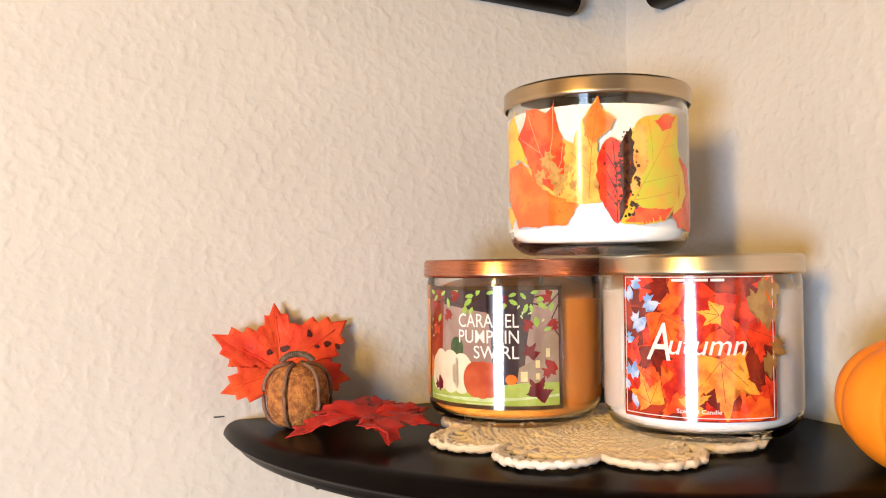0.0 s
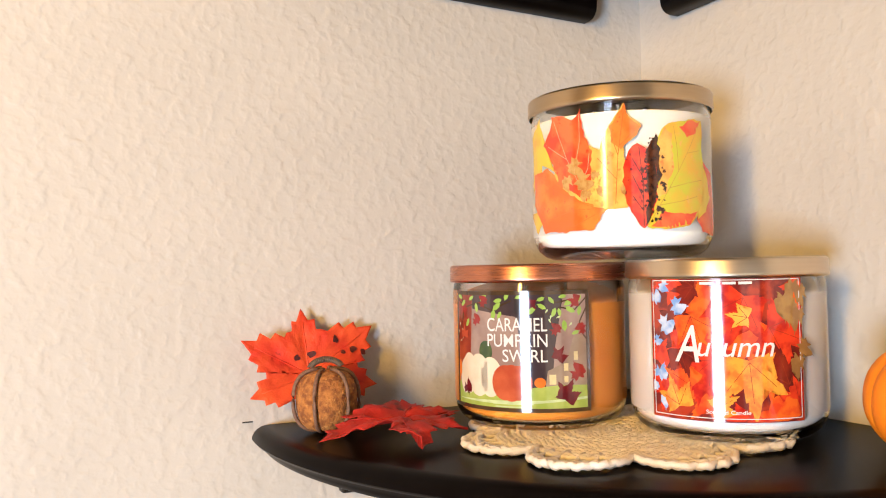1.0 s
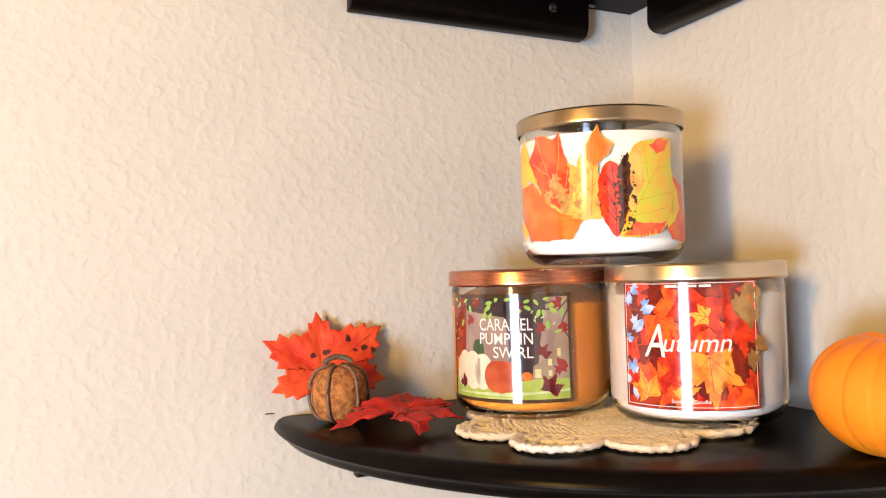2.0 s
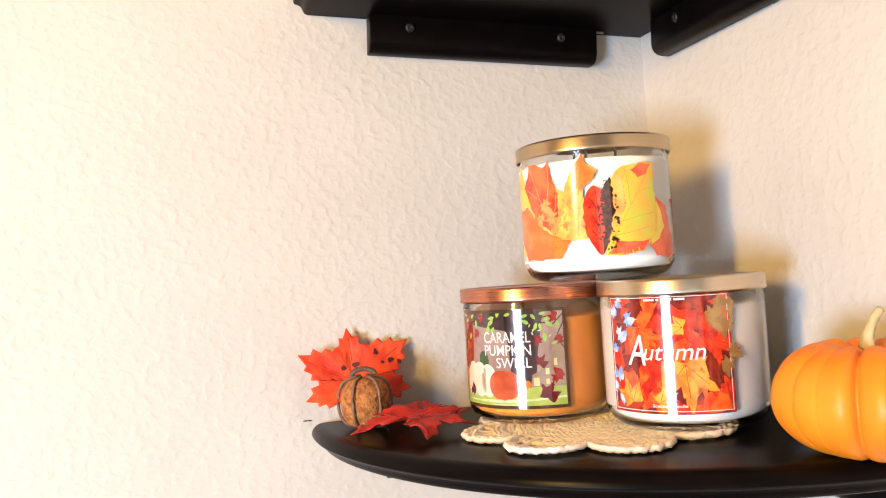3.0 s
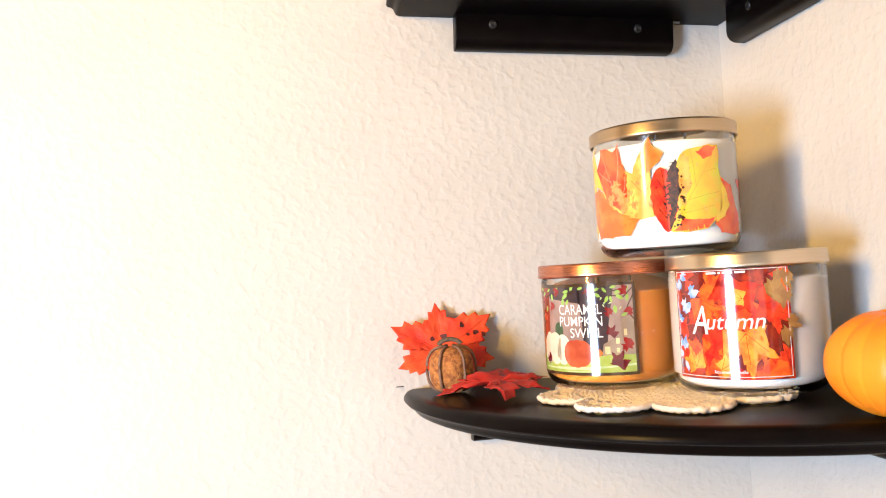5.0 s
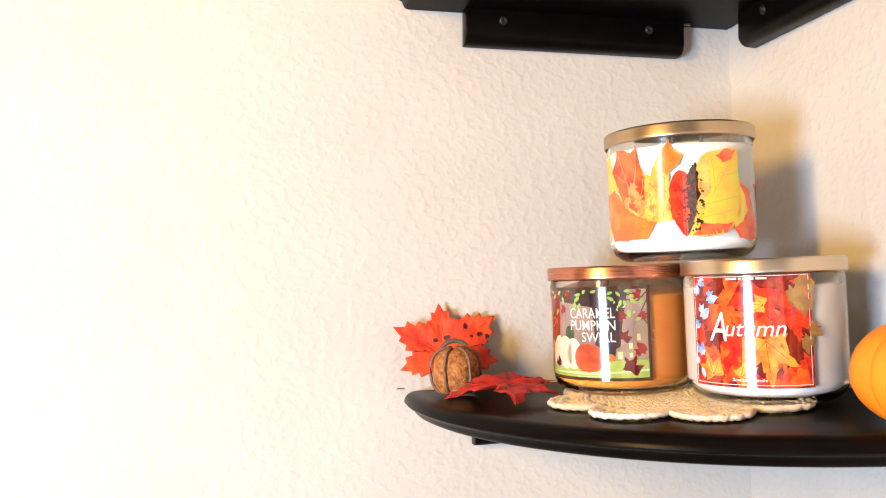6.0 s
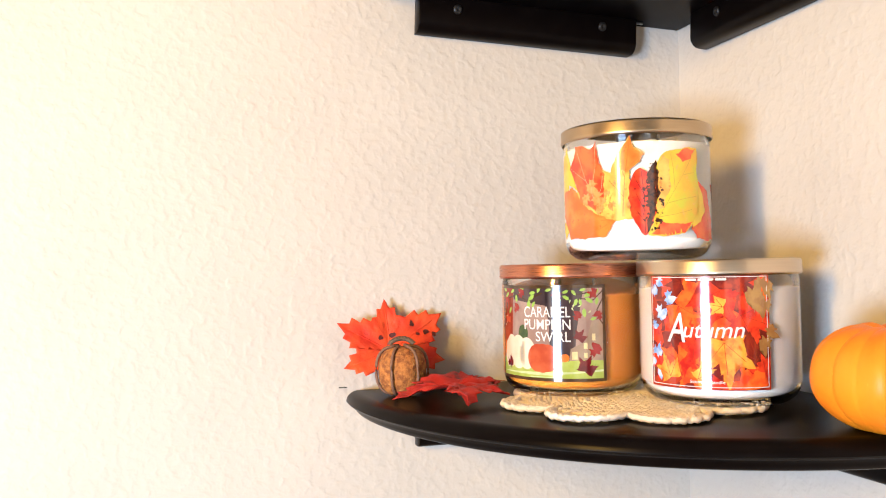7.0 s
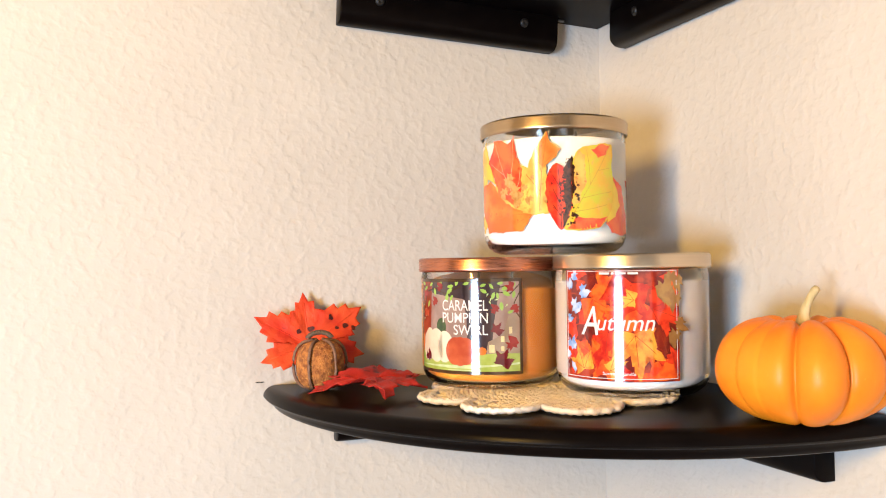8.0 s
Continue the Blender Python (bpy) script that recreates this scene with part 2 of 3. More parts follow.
tagged(part("floor", box_bm(WEST - 0.12, 0.12, SOUTH - 0.12, 0.12, -0.1, 0), FLOOR, None, "brown oak floor of the room", False), category="floor", kind="structure")
tagged(part("ceiling", box_bm(WEST - 0.12, 0.12, SOUTH - 0.12, 0.12, TALL, TALL + 0.1), CEIL, None, "unseen beige ceiling, toned down to cut bounce", False), category="ceiling", kind="structure")
tagged(part("wall_mark", box_bm(-0.3215, -0.3150, -0.0006, 0.002, 1.3022, 1.3030), DARK, None, "thin dark pencil line on the cream wall", False), category="wall mark", kind="structure")


# ---- the corner shelves ----
SHELF_R, SHELF_C = 0.2960, -0.0205  # the front arc's radius, and its centre on the diagonal of the corner


def shelf_board(radius):
    """Quarter disc with a moulded front: a rounded lip above a cove, 18 mm thick. Top at 0."""
    inset = ((0.0100, 0.0), (0.0066, 0.0005), (0.0036, 0.0019), (0.0015, 0.0040), (0.0003, 0.0064), (0.0, 0.0084), (0.0012, 0.0099),
             (0.0040, 0.0106), (0.0060, 0.0119), (0.0072, 0.0143), (0.0084, 0.0168), (0.0110, 0.0180))
    prof = [(radius - d, -h) for d, h in inset]
    bm = bmesh.new()
    n = 96
    gap = 0.0012
    rows = []
    for r, z in prof:
        out = math.asin((-gap - SHELF_C) / r)
        lo, hi = math.pi - out, 1.5 * math.pi + out
        rows.append([bm.verts.new((SHELF_C + r * math.cos(lo + (hi - lo) * i / n), SHELF_C + r * math.sin(lo + (hi - lo) * i / n), z)) for i in range(n + 1)])
    for a, b in zip(rows, rows[1:]):
        for i in range(n):
            bm.faces.new((a[i], b[i], b[i + 1], a[i + 1]))
    top, bot = bm.verts.new((-gap, -gap, 0)), bm.verts.new((-gap, -gap, -0.018))
    for i in range(n):
        bm.faces.new((top, rows[0][i], rows[0][i + 1]))
        bm.faces.new((bot, rows[-1][i + 1], rows[-1][i]))
    bm.faces.new([top] + [bot] + [r[0] for r in rows[::-1]])
    bm.faces.new([bot] + [top] + [r[-1] for r in rows])
    bmesh.ops.recalc_face_normals(bm, faces=bm.faces[:])
    return bm


def cleat_bm(x0, x1):
    """Wall cleat along x: 17 mm deep, 30 mm high, the lower front edge rounded over."""
    d, h, r = 0.0170, 0.0300, 0.009
    prof = [(0.0, 0.0), (-d, 0.0), (-d, -h + r)]
    prof += [(-d + r - r * math.cos(a), -h + r - r * math.sin(a)) for a in (radians(22), radians(45), radians(68), radians(90))]
    prof += [(0.0, -h)]
    bm = bmesh.new()
    ends = [[bm.verts.new((x, y, z)) for y, z in prof] for x in (x0, x1)]
    for i in range(len(prof)):
        j = (i + 1) % len(prof)
        bm.faces.new((ends[0][i], ends[0][j], ends[1][j], ends[1][i]))
    bm.faces.new(ends[0][::-1])
    bm.faces.new(ends[1])
    bmesh.ops.recalc_face_normals(bm, faces=bm.faces[:])
    bmesh.ops.bevel(bm, geom=[e for e in bm.edges if e.calc_face_angle(0) > 1.2], offset=0.0007, segments=2, affect="EDGES", profile=0.5)
    return bm


def screw_bm():
    """Pan head of a screw with a cross slot, its head along -y."""
    bm = lathe_bm([(0.0, 0.0), (0.0040, 0.0), (0.0041, 0.0008), (0.0034, 0.0019), (0.0018, 0.0024), (0.0011, 0.0018), (0.0, 0.0016)], 24)
    bmesh.ops.rotate(bm, verts=bm.verts[:], matrix=Matrix.Rotation(radians(90), 3, "X"))
    return bm


def corner_shelf(z, label, radius, left):
    shelf = thing("corner_shelf", (0, 0, z), label, "shelf", group="corner shelves")
    board = part("board", shelf_board(radius), SHELF, shelf)
    board.data.set_sharp_from_angle(angle=radians(40))
    for side in range(2):
        cleat = part("cleat", cleat_bm(*((left, -0.0520) if side == 0 else (-0.266, -0.047))), SHELF, shelf, "black wooden wall cleat")
        cleat.data.set_sharp_from_angle(angle=radians(50))
        cleat.matrix_local = pose(0, -0.0002, -0.0181) if side == 0 else Matrix(((0, 1, 0, -0.0002), (1, 0, 0, 0), (0, 0, 1, -0.0181), (0, 0, 0, 1)))
        for x in (-0.219, -0.086):
            s = part("screw", screw_bm(), BLACK_SCREW, cleat, "dark screw head")
            s.matrix_local = pose(x, -0.0168, -0.0100, 12, 0, 8)
        if side == 0:
            clip = part("clip", box_bm(-0.0545, -0.0435, -0.0135, -0.0105, -0.0024, -0.0004, 0.0004), STEEL, cleat, "small steel keyhole clip")
    return shelf


RISE = 0.009  # the lower shelf hangs a little out of level, rising away from the left wall
corner_shelf(1.300, "dark espresso quarter-round corner shelf holding the candles", SHELF_R, -0.259).matrix_world = pose(0, 0, 1.300, -math.degrees(math.asin(RISE)))
# the upper shelf slopes down towards the corner
corner_shelf(1.6314, "dark espresso quarter-round corner shelf seen from below", SHELF_R - 0.005, -0.2515).matrix_world = pose(0, 0, 1.6314, 0, 2.4)


# ---- candles ----
JAR_R = 0.0518


def jar_bm():
    o, i = JAR_R, 0.0488
    prof = [(0, 0.0012), (0.030, 0.0010), (0.0360, 0.0), (0.0400, 0.0004), (0.0446, 0.0022), (0.0484, 0.0054), (0.0507, 0.0100), (o, 0.0155),
            (o, 0.0800), (o - 0.0008, 0.0835), (o - 0.0012, 0.0900), (o - 0.0018, 0.0908), (i + 0.0002, 0.0904), (i, 0.0890), (i, 0.0130), (0.0474, 0.0085),
            (0.0440, 0.0058), (0.030, 0.0048), (0, 0.0046)]
    return lathe_bm(prof, 128)


def wax_bm(top):
    r = 0.0490
    return lathe_bm([(0, 0.0053), (0.030, 0.0055), (0.0428, 0.0063), (0.0466, 0.0090), (0.0485, 0.0128), (r, 0.0150), (r, top - 0.001), (r - 0.001, top), (0.03, top - 0.0012), (0, top - 0.0015)], 96)


def lid_bm():
    r, b, t = 0.0533, 0.0842, 0.0942
    return lathe_bm([(0, t - 0.0034), (r - 0.0016, t - 0.0034), (r - 0.0012, b + 0.0004), (r - 0.0006, b - 0.0002), (r, b + 0.0004), (r + 0.0003, b + 0.0014), (r, b + 0.0024), (r, t - 0.0016),
                     (r - 0.0004, t - 0.0006), (r - 0.0016, t), (r - 0.0036, t), (r - 0.0046, t - 0.0007), (0, t - 0.0007)], 160)


def candle(place, label, wax_mat, wax_top, lid_mat, lid_label, turn):
    c = thing("jar_candle", place, label, "candle", group="stacked jar candles")
    jar = part("jar", jar_bm(), GLASS, c, "clear glass jar with a thick base")
    jar.visible_shadow = False
    part("wax", wax_bm(wax_top), wax_mat, c)
    lid = part("lid", lid_bm(), lid_mat, c, lid_label)
    lid.data.set_sharp_from_angle(angle=radians(50))
    for k in range(3):
        a = radians(turn + 120 * k)
        bm = bmesh.new()
        x, y = 0.017 * math.cos(a), 0.017 * math.sin(a)
        tube(bm, [(x, y, wax_top - 0.003), (x, y, wax_top + 0.002), (x + 0.0006, y, wax_top + 0.0055)], 0.0011, 8)
        part("wick", bm, WICK, c)
    return c


def wrap(bm, start, layer, clip=None, radius=JAR_R):
    """Bends flat artwork (x along the label, y up, metres) round the jar, from the angle start in degrees; layer lifts it."""
    bmesh.ops.triangulate(bm, faces=bm.faces[:])
    if clip:
        for co, no in (((clip[0], 0, 0), (-1, 0, 0)), ((clip[1], 0, 0), (1, 0, 0)), ((0, clip[2], 0), (0, -1, 0)), ((0, clip[3], 0), (0, 1, 0))):
            bmesh.ops.bisect_plane(bm, geom=bm.verts[:] + bm.edges[:] + bm.faces[:], plane_co=co, plane_no=no, clear_outer=True)
    if not bm.verts:
        return bm
    xs = [v.co.x for v in bm.verts]
    step = 0.0022
    for k in range(math.ceil(min(xs) / step), math.floor(max(xs) / step) + 1):
        bmesh.ops.bisect_plane(bm, geom=bm.verts[:] + bm.edges[:] + bm.faces[:], plane_co=(k * step, 0, 0), plane_no=(1, 0, 0))
    r = radius + 0.00010 + layer * 0.00001
    for v in bm.verts:
        a = radians(start) + v.co.x / radius
        v.co = (r * math.cos(a), r * math.sin(a), v.co.y)
    return bm


def flat(polys):
    bm = bmesh.new()
    for poly in polys:
        bm.faces.new([bm.verts.new((x, y, 0)) for x, y in poly])
    return bm


def moved(pts, x, y, s, turn=0.0, sx=1.0):
    c, d = math.cos(radians(turn)), math.sin(radians(turn))
    return [(x + s * (sx * px * c - py * d), y + s * (sx * px * d + py * c)) for px, py in pts]


def rect(x0, x1, y0, y1):
    return [(x0, y0), (x1, y0), (x1, y1), (x0, y1)]


def oval(x, y, rx, ry, n=28, turn=0.0):
    return moved([(rx * math.cos(2 * math.pi * i / n), ry * math.sin(2 * math.pi * i / n)) for i in range(n)], x, y, 1.0, turn)


def stroke(pts, w):
    """A ribbon of width w along pts, as quads."""
    out = []
    for (x0, y0), (x1, y1) in zip(pts, pts[1:]):
        d = math.hypot(x1 - x0, y1 - y0) or 1
        nx, ny = -(y1 - y0) / d * w / 2, (x1 - x0) / d * w / 2
        out.append([(x0 - nx, y0 - ny), (x1 - nx, y1 - ny), (x1 + nx, y1 + ny), (x0 + nx, y0 + ny)])
    return out


def words(text, height, width=None, shear=0.0, weight=0.0, spacing=1.0):
    """Flat mesh of the words in the built-in font, its lower left corner at the origin, of the given letter height and width."""
    cu = bpy.data.curves.new("words", "FONT")
    cu.body, cu.shear, cu.offset, cu.space_character = text, shear, weight, spacing
    cu.resolution_u = 4
    ob = bpy.data.objects.new("words", cu)
    scene.collection.objects.link(ob)
    me = bpy.data.meshes.new_from_object(ob.evaluated_get(bpy.context.evaluated_depsgraph_get()))
    bm = bmesh.new()
    bm.from_mesh(me)
    bpy.data.objects.remove(ob)
    bpy.data.curves.remove(cu)
    bpy.data.meshes.remove(me)
    xs, ys = [v.co.x for v in bm.verts], [v.co.y for v in bm.verts]
    x0, y0 = min(xs), min(ys)
    sy = height / (max(ys) - y0)
    sx = width / (max(xs) - x0) if width else sy
    for v in bm.verts:
        v.co = ((v.co.x - x0) * sx, (v.co.y - y0) * sy, 0)
    return bm


def shift(bm, x, y):
    for v in bm.verts:
        v.co.x += x
        v.co.y += y
    return bm


MAROON = ink("maroon", (0.10, 0.008, 0.012), (0.16, 0.012, 0.015))
CRIMSON = ink("crimson", (0.22, 0.012, 0.012), (0.30, 0.02, 0.015))
LIME = ink("lime", (0.36, 0.55, 0.09), (0.30, 0.46, 0.07))
PALE = ink("pale_green", (0.62, 0.72, 0.36))
GRASS = ink("grass", (0.33, 0.42, 0.06), (0.42, 0.50, 0.10), 90)
WHITE = ink("white", (0.85, 0.83, 0.80), (0.82, 0.80, 0.77))
CREAM = ink("cream", (0.80, 0.70, 0.52), (0.72, 0.60, 0.42), 70)
RUST = ink("rust", (0.42, 0.07, 0.025), (0.55, 0.12, 0.04), 70)
ORANGE_INK = ink("orange", (0.75, 0.20, 0.02))
TRUNK = ink("dark_trunk", (0.045, 0.030, 0.035), (0.07, 0.045, 0.045), 60)
TAUPE = ink("taupe", (0.30, 0.20, 0.165), (0.38, 0.27, 0.22), 60)
BARN = ink("barn", (0.36, 0.27, 0.19), (0.30, 0.22, 0.15), 80)
LIT = ink("lit_window", (0.80, 0.66, 0.33))
BUSH = ink("bush", (0.03, 0.065, 0.015), (0.06, 0.10, 0.02))
BORDER = ink("brown_border", (0.055, 0.030, 0.012), (0.08, 0.045, 0.018))
LEFT_RED = ink("brick_red", (0.20, 0.030, 0.014), (0.32, 0.06, 0.02), 70)

CARAMEL = (-0.160, -0.096, 1.3049)
AUTUMN = (-0.0905, -0.179, 1.3057)
UPPER = (-0.1236, -0.1325, 1.4006)


def caramel_candle():
    c = candle(CARAMEL, "caramel-orange candle in glass jar with copper lid, on the doily", WAX_AMBER, 0.0720, COPPER, "brushed copper metal lid", 215)
    start, width, low, high = 173.0, 0.0888, 0.0126, 0.0793
    tall = high - low

    def at(u, v):
        return (u * width, low + v * tall)

    def art(name, polys, material, layer, parent, label=""):
        box = (0.0022, width - 0.0022, low + 0.0022, high - 0.0022)
        return printed(name, wrap(flat(polys), start, layer, box), material, parent, label)

    def uv(pts):
        return [at(u, v) for u, v in pts]

    label = printed("label", wrap(flat([rect(0, width, low, high)]), start, 0), BORDER, c, "printed label with pumpkins, barn and autumn leaves")
    art("printed_ground", [rect(0, width, low, high)], TAUPE, 1, label)
    art("printed_wall", [uv([(0, 0.3), (0.17, 0.35), (0.20, 0.98), (0, 1)])], LEFT_RED, 2, label)
    art("printed_tree", [uv([(0.56, 0.15), (0.74, 0.15), (0.77, 0.55), (0.83, 1.0), (0.50, 1.0), (0.55, 0.6)]), uv([(0.2, 0.85), (0.56, 0.78), (0.56, 1.0), (0.2, 1.0)])], TRUNK, 2, label)
    art("printed_barn", [uv([(0.70, 0.16), (0.985, 0.16), (0.985, 0.62), (0.89, 0.64), (0.84, 0.42), (0.72, 0.34)])], BARN, 3, label)
    for u, v, w, h in ((0.75, 0.27, 0.042, 0.08), (0.835, 0.37, 0.028, 0.06), (0.835, 0.27, 0.026, 0.05), (0.90, 0.46, 0.026, 0.07)):
        art("printed_window", [uv([(u - w / 2, v - h / 2), (u + w / 2, v - h / 2), (u + w / 2, v + h / 2), (u - w / 2, v + h / 2)])], LIT, 4, label)
    art("printed_grass", [uv([(0, 0.02), (1, 0.02), (1, 0.215), (0.8, 0.225), (0.6, 0.20), (0.4, 0.235), (0.2, 0.20), (0, 0.225)])], GRASS, 5, label)
    art("printed_path", [uv([(0, 0.075), (0.35, 0.09), (0.7, 0.10), (0.99, 0.125), (0.99, 0.105), (0.6, 0.07), (0.3, 0.065)])], PALE, 6, label)
    x, y = at(0.31, 0.49)
    art("printed_bush", [oval(x, y, 0.0046, 0.0062)], BUSH, 4, label)
    for u, v, rx, ry in ((0.16, 0.30, 0.0070, 0.0115), (0.25, 0.29, 0.0085, 0.0120), (0.345, 0.28, 0.0078, 0.0112), (0.11, 0.27, 0.0052, 0.0100)):
        x, y = at(u, v)
        art("printed_pale_pumpkin", [oval(x, y, rx, ry)], CREAM, 6 + int(rx * 800) % 3, label)
    for u, v, rx, ry, m in ((0.450, 0.240, 0.0080, 0.0098, RUST), (0.535, 0.240, 0.0080, 0.0096, RUST), (0.492, 0.238, 0.0076, 0.0102, RUST),
                            (0.672, 0.245, 0.0032, 0.0028, ORANGE_INK), (0.045, 0.33, 0.0016, 0.0050, ORANGE_INK), (0.03, 0.27, 0.0014, 0.004, ORANGE_INK)):
        x, y = at(u, v)
        art("printed_pumpkin", [oval(x, y, rx, ry)], m, 9 + int(u * 97) % 3, label)
    branch = [[(0.02, 0.93), (0.12, 0.86), (0.25, 0.90), (0.36, 0.84), (0.5, 0.92)], [(0.98, 0.94), (0.9, 0.84), (0.8, 0.86), (0.72, 0.80)],
              [(0.98, 0.86), (0.93, 0.74), (0.95, 0.64), (0.985, 0.58)], [(0.70, 0.97), (0.78, 0.90), (0.86, 0.92)], [(0.08, 0.98), (0.1, 0.8), (0.06, 0.66)]]
    art("printed_branch", [q for b in branch for q in stroke(uv(b), 0.0008)], BORDER, 12, label)
    greens = ((0.19, 0.94, 30), (0.06, 0.95, -20), (0.375, 0.80, 80), (0.42, 0.80, 60), (0.41, 0.92, 10), (0.40, 0.87, 40), (0.685, 0.93, 20), (0.69, 0.87, -30),
              (0.63, 0.84, 50), (0.80, 0.82, 100), (0.765, 0.82, 70), (0.87, 0.84, 150), (0.82, 0.95, 10), (0.93, 0.83, 80), (0.83, 0.71, 95), (0.90, 0.65, 20),
              (0.15, 0.73, 60), (0.30, 0.95, 45), (0.55, 0.95, 15), (0.47, 0.96, 70), (0.86, 0.90, 30), (0.75, 0.92, 130), (0.24, 0.86, 100), (0.10, 0.89, 45), (0.93, 0.93, 60))
    for k, (u, v, t) in enumerate(greens):
        x, y = at(u, v)
        art("printed_leaf", [moved([(1, 0), (0.45, 0.42), (-0.4, 0.4), (-1, 0), (-0.4, -0.4), (0.45, -0.42)], x, y, 0.0024 + 0.0004 * (k % 3), t)], LIME, 13, label)
    for u, v, t in ((0.05, 0.71, 60), (0.035, 0.64, 100), (0.09, 0.60, 140), (0.06, 0.57, 20), (0.08, 0.66, 45), (0.745, 0.78, 75), (0.72, 0.83, 60), (0.74, 0.75, 120), (0.87, 0.72, 45), (0.79, 0.78, 20)):
        x, y = at(u, v)
        art("printed_leaf", [moved([(1, 0), (0.4, 0.4), (-1, 0), (0.4, -0.4)], x, y, 0.0014, t)], PALE, 13, label)
    reds = ((0.13, 0.150, 0.0080, -12, MAROON), (0.83, 0.125, 0.0112, -25, MAROON), (0.915, 0.30, 0.0090, 20, CRIMSON), (0.785, 0.45, 0.0074, -30, MAROON), (0.78, 0.665, 0.0040, 30, CRIMSON),
            (0.915, 0.91, 0.0055, 80, CRIMSON), (0.305, 0.90, 0.0046, 40, CRIMSON), (0.625, 0.915, 0.0048, 160, MAROON), (0.24, 0.74, 0.0042, 20, CRIMSON), (0.10, 0.86, 0.0046, 200, CRIMSON),
            (0.955, 0.68, 0.0040, 90, CRIMSON), (0.11, 0.62, 0.0040, 0, RUST))
    for k, (u, v, s, t, m) in enumerate(reds):
        x, y = at(u, v)
        art("printed_maple_leaf", [moved(MAPLE if k % 2 else OAK, x, y, max(s, 0.0062), t, 0.9)], m, 14, label)
    for text, u0, u1, v0, v1 in (("CARAMEL", 0.330, 0.722, 0.665, 0.790), ("PUMPKIN", 0.330, 0.722, 0.537, 0.655), ("SWIRL", 0.437, 0.722, 0.412, 0.528)):
        bm = words(text, (v1 - v0) * tall * 0.90, (u1 - u0) * width, weight=0.003)
        printed("printed_text", wrap(shift(bm, *at(u0, v0)), start, 16), WHITE, label)
    for v, u0, u1 in ((0.062, 0.36, 0.63), (0.038, 0.38, 0.60)):
        art("printed_bar", [uv([(u0, v), (u1, v), (u1, v + 0.010), (u0, v + 0.010)])], PALE, 16, label)


def autumn_candle():
    c = candle(AUTUMN, "cream candle in glass jar with champagne lid and autumn leaf label", WAX_CREAM, 0.0765, CHAMPAGNE, "pale champagne-gold metal lid", 200)
    start, width, low, high = 182.3, 0.0798, 0.0130, 0.0849
    tall = high - low
    rng = random.Random(5)
    sky_ink = ink("leafy_sky", (0.40, 0.04, 0.012), (0.16, 0.016, 0.012), 85, lo=0.44, hi=0.54)
    inks = {"red": ink("red_leaf", (0.76, 0.050, 0.008), (0.46, 0.014, 0.006), 150), "orange": ink("orange_leaf", (0.86, 0.15, 0.008), (0.74, 0.06, 0.008), 150),
            "gold": ink("golden_leaf", (0.90, 0.40, 0.03), (0.84, 0.20, 0.02), 150), "dark": ink("dark_leaf", (0.12, 0.012, 0.008), (0.24, 0.020, 0.008), 90),
            "yellow": ink("yellow_leaf", (0.90, 0.52, 0.06), (0.86, 0.36, 0.03), 90), "bronze": ink("bronze_foil", (0.42, 0.24, 0.06), (0.30, 0.15, 0.04), 120),
            "sky": ink("sky_blue", (0.22, 0.38, 0.78), (0.62, 0.70, 0.88), 150), "vein": ink("vein", (0.30, 0.03, 0.01))}

    def at(u, v):
        return (u * width, low + v * tall)

    def art(name, polys, m, layer, parent, clipped=True):
        box = (0.0006, width - 0.0006, low + 0.0006, high - 0.0006) if clipped else None
        return printed(name, wrap(flat(polys), start, layer, box), m, parent)

    label = printed("label", wrap(flat([rect(0, width, low, high)]), start, 0), sky_ink, c, "glossy label of red and orange maple leaves")
    for u, v, r in ((0.10, 0.95, 0.006), (0.19, 0.80, 0.008), (0.10, 0.66, 0.009), (0.03, 0.84, 0.007), (0.04, 0.55, 0.005), (0.06, 0.30, 0.008), (0.02, 0.20, 0.005), (0.12, 0.14, 0.007), (0.55, 0.71, 0.004), (0.70, 0.04, 0.006), (0.95, 0.9, 0.004), (0.37, 0.17, 0.0035), (0.25, 0.60, 0.004)):
        art("printed_sky", [moved(OAK, *at(u, v), r, rng.uniform(0, 360))], inks["sky"], 11 if u < 0.2 else 1, label)
    for k in range(44):
        u, v = rng.uniform(0.0, 1.0), rng.uniform(0, 1)
        if u < 0.20 and v > 0.5 and rng.random() < 0.75:
            continue
        pool = ("orange", "gold", "red") if v < 0.35 and u < 0.5 else ("red", "red", "orange", "dark")
        art("printed_maple_leaf", [moved(MAPLE, *at(u, v), rng.uniform(0.011, 0.018), rng.uniform(0, 360), 0.9)], inks[rng.choice(pool)], 2 + k % 9, label)
    big = ((0.30, 0.70, 0.018, 200, "orange"), (0.60, 0.82, 0.026, 160, "red"), (0.80, 0.63, 0.030, 250, "red"), (0.40, 0.40, 0.020, 130, "red"), (0.88, 0.28, 0.021, 20, "dark"), (0.27, 0.25, 0.016, 60, "orange"),
           (0.20, 0.12, 0.015, 20, "gold"), (0.62, 0.72, 0.010, 80, "yellow"), (0.22, 0.47, 0.014, 200, "dark"), (0.64, 0.37, 0.028, 185, "gold"), (0.30, 0.93, 0.012, 100, "dark"), (0.96, 0.17, 0.013, 330, "red"),
           (0.45, 0.10, 0.012, 300, "yellow"))
    for k, (u, v, s, t, col) in enumerate(big):
        x, y = at(u, v)
        leaf = art("printed_maple_leaf", [moved(MAPLE, x, y, s, t, 0.85)], inks[col], 12 + k, label)
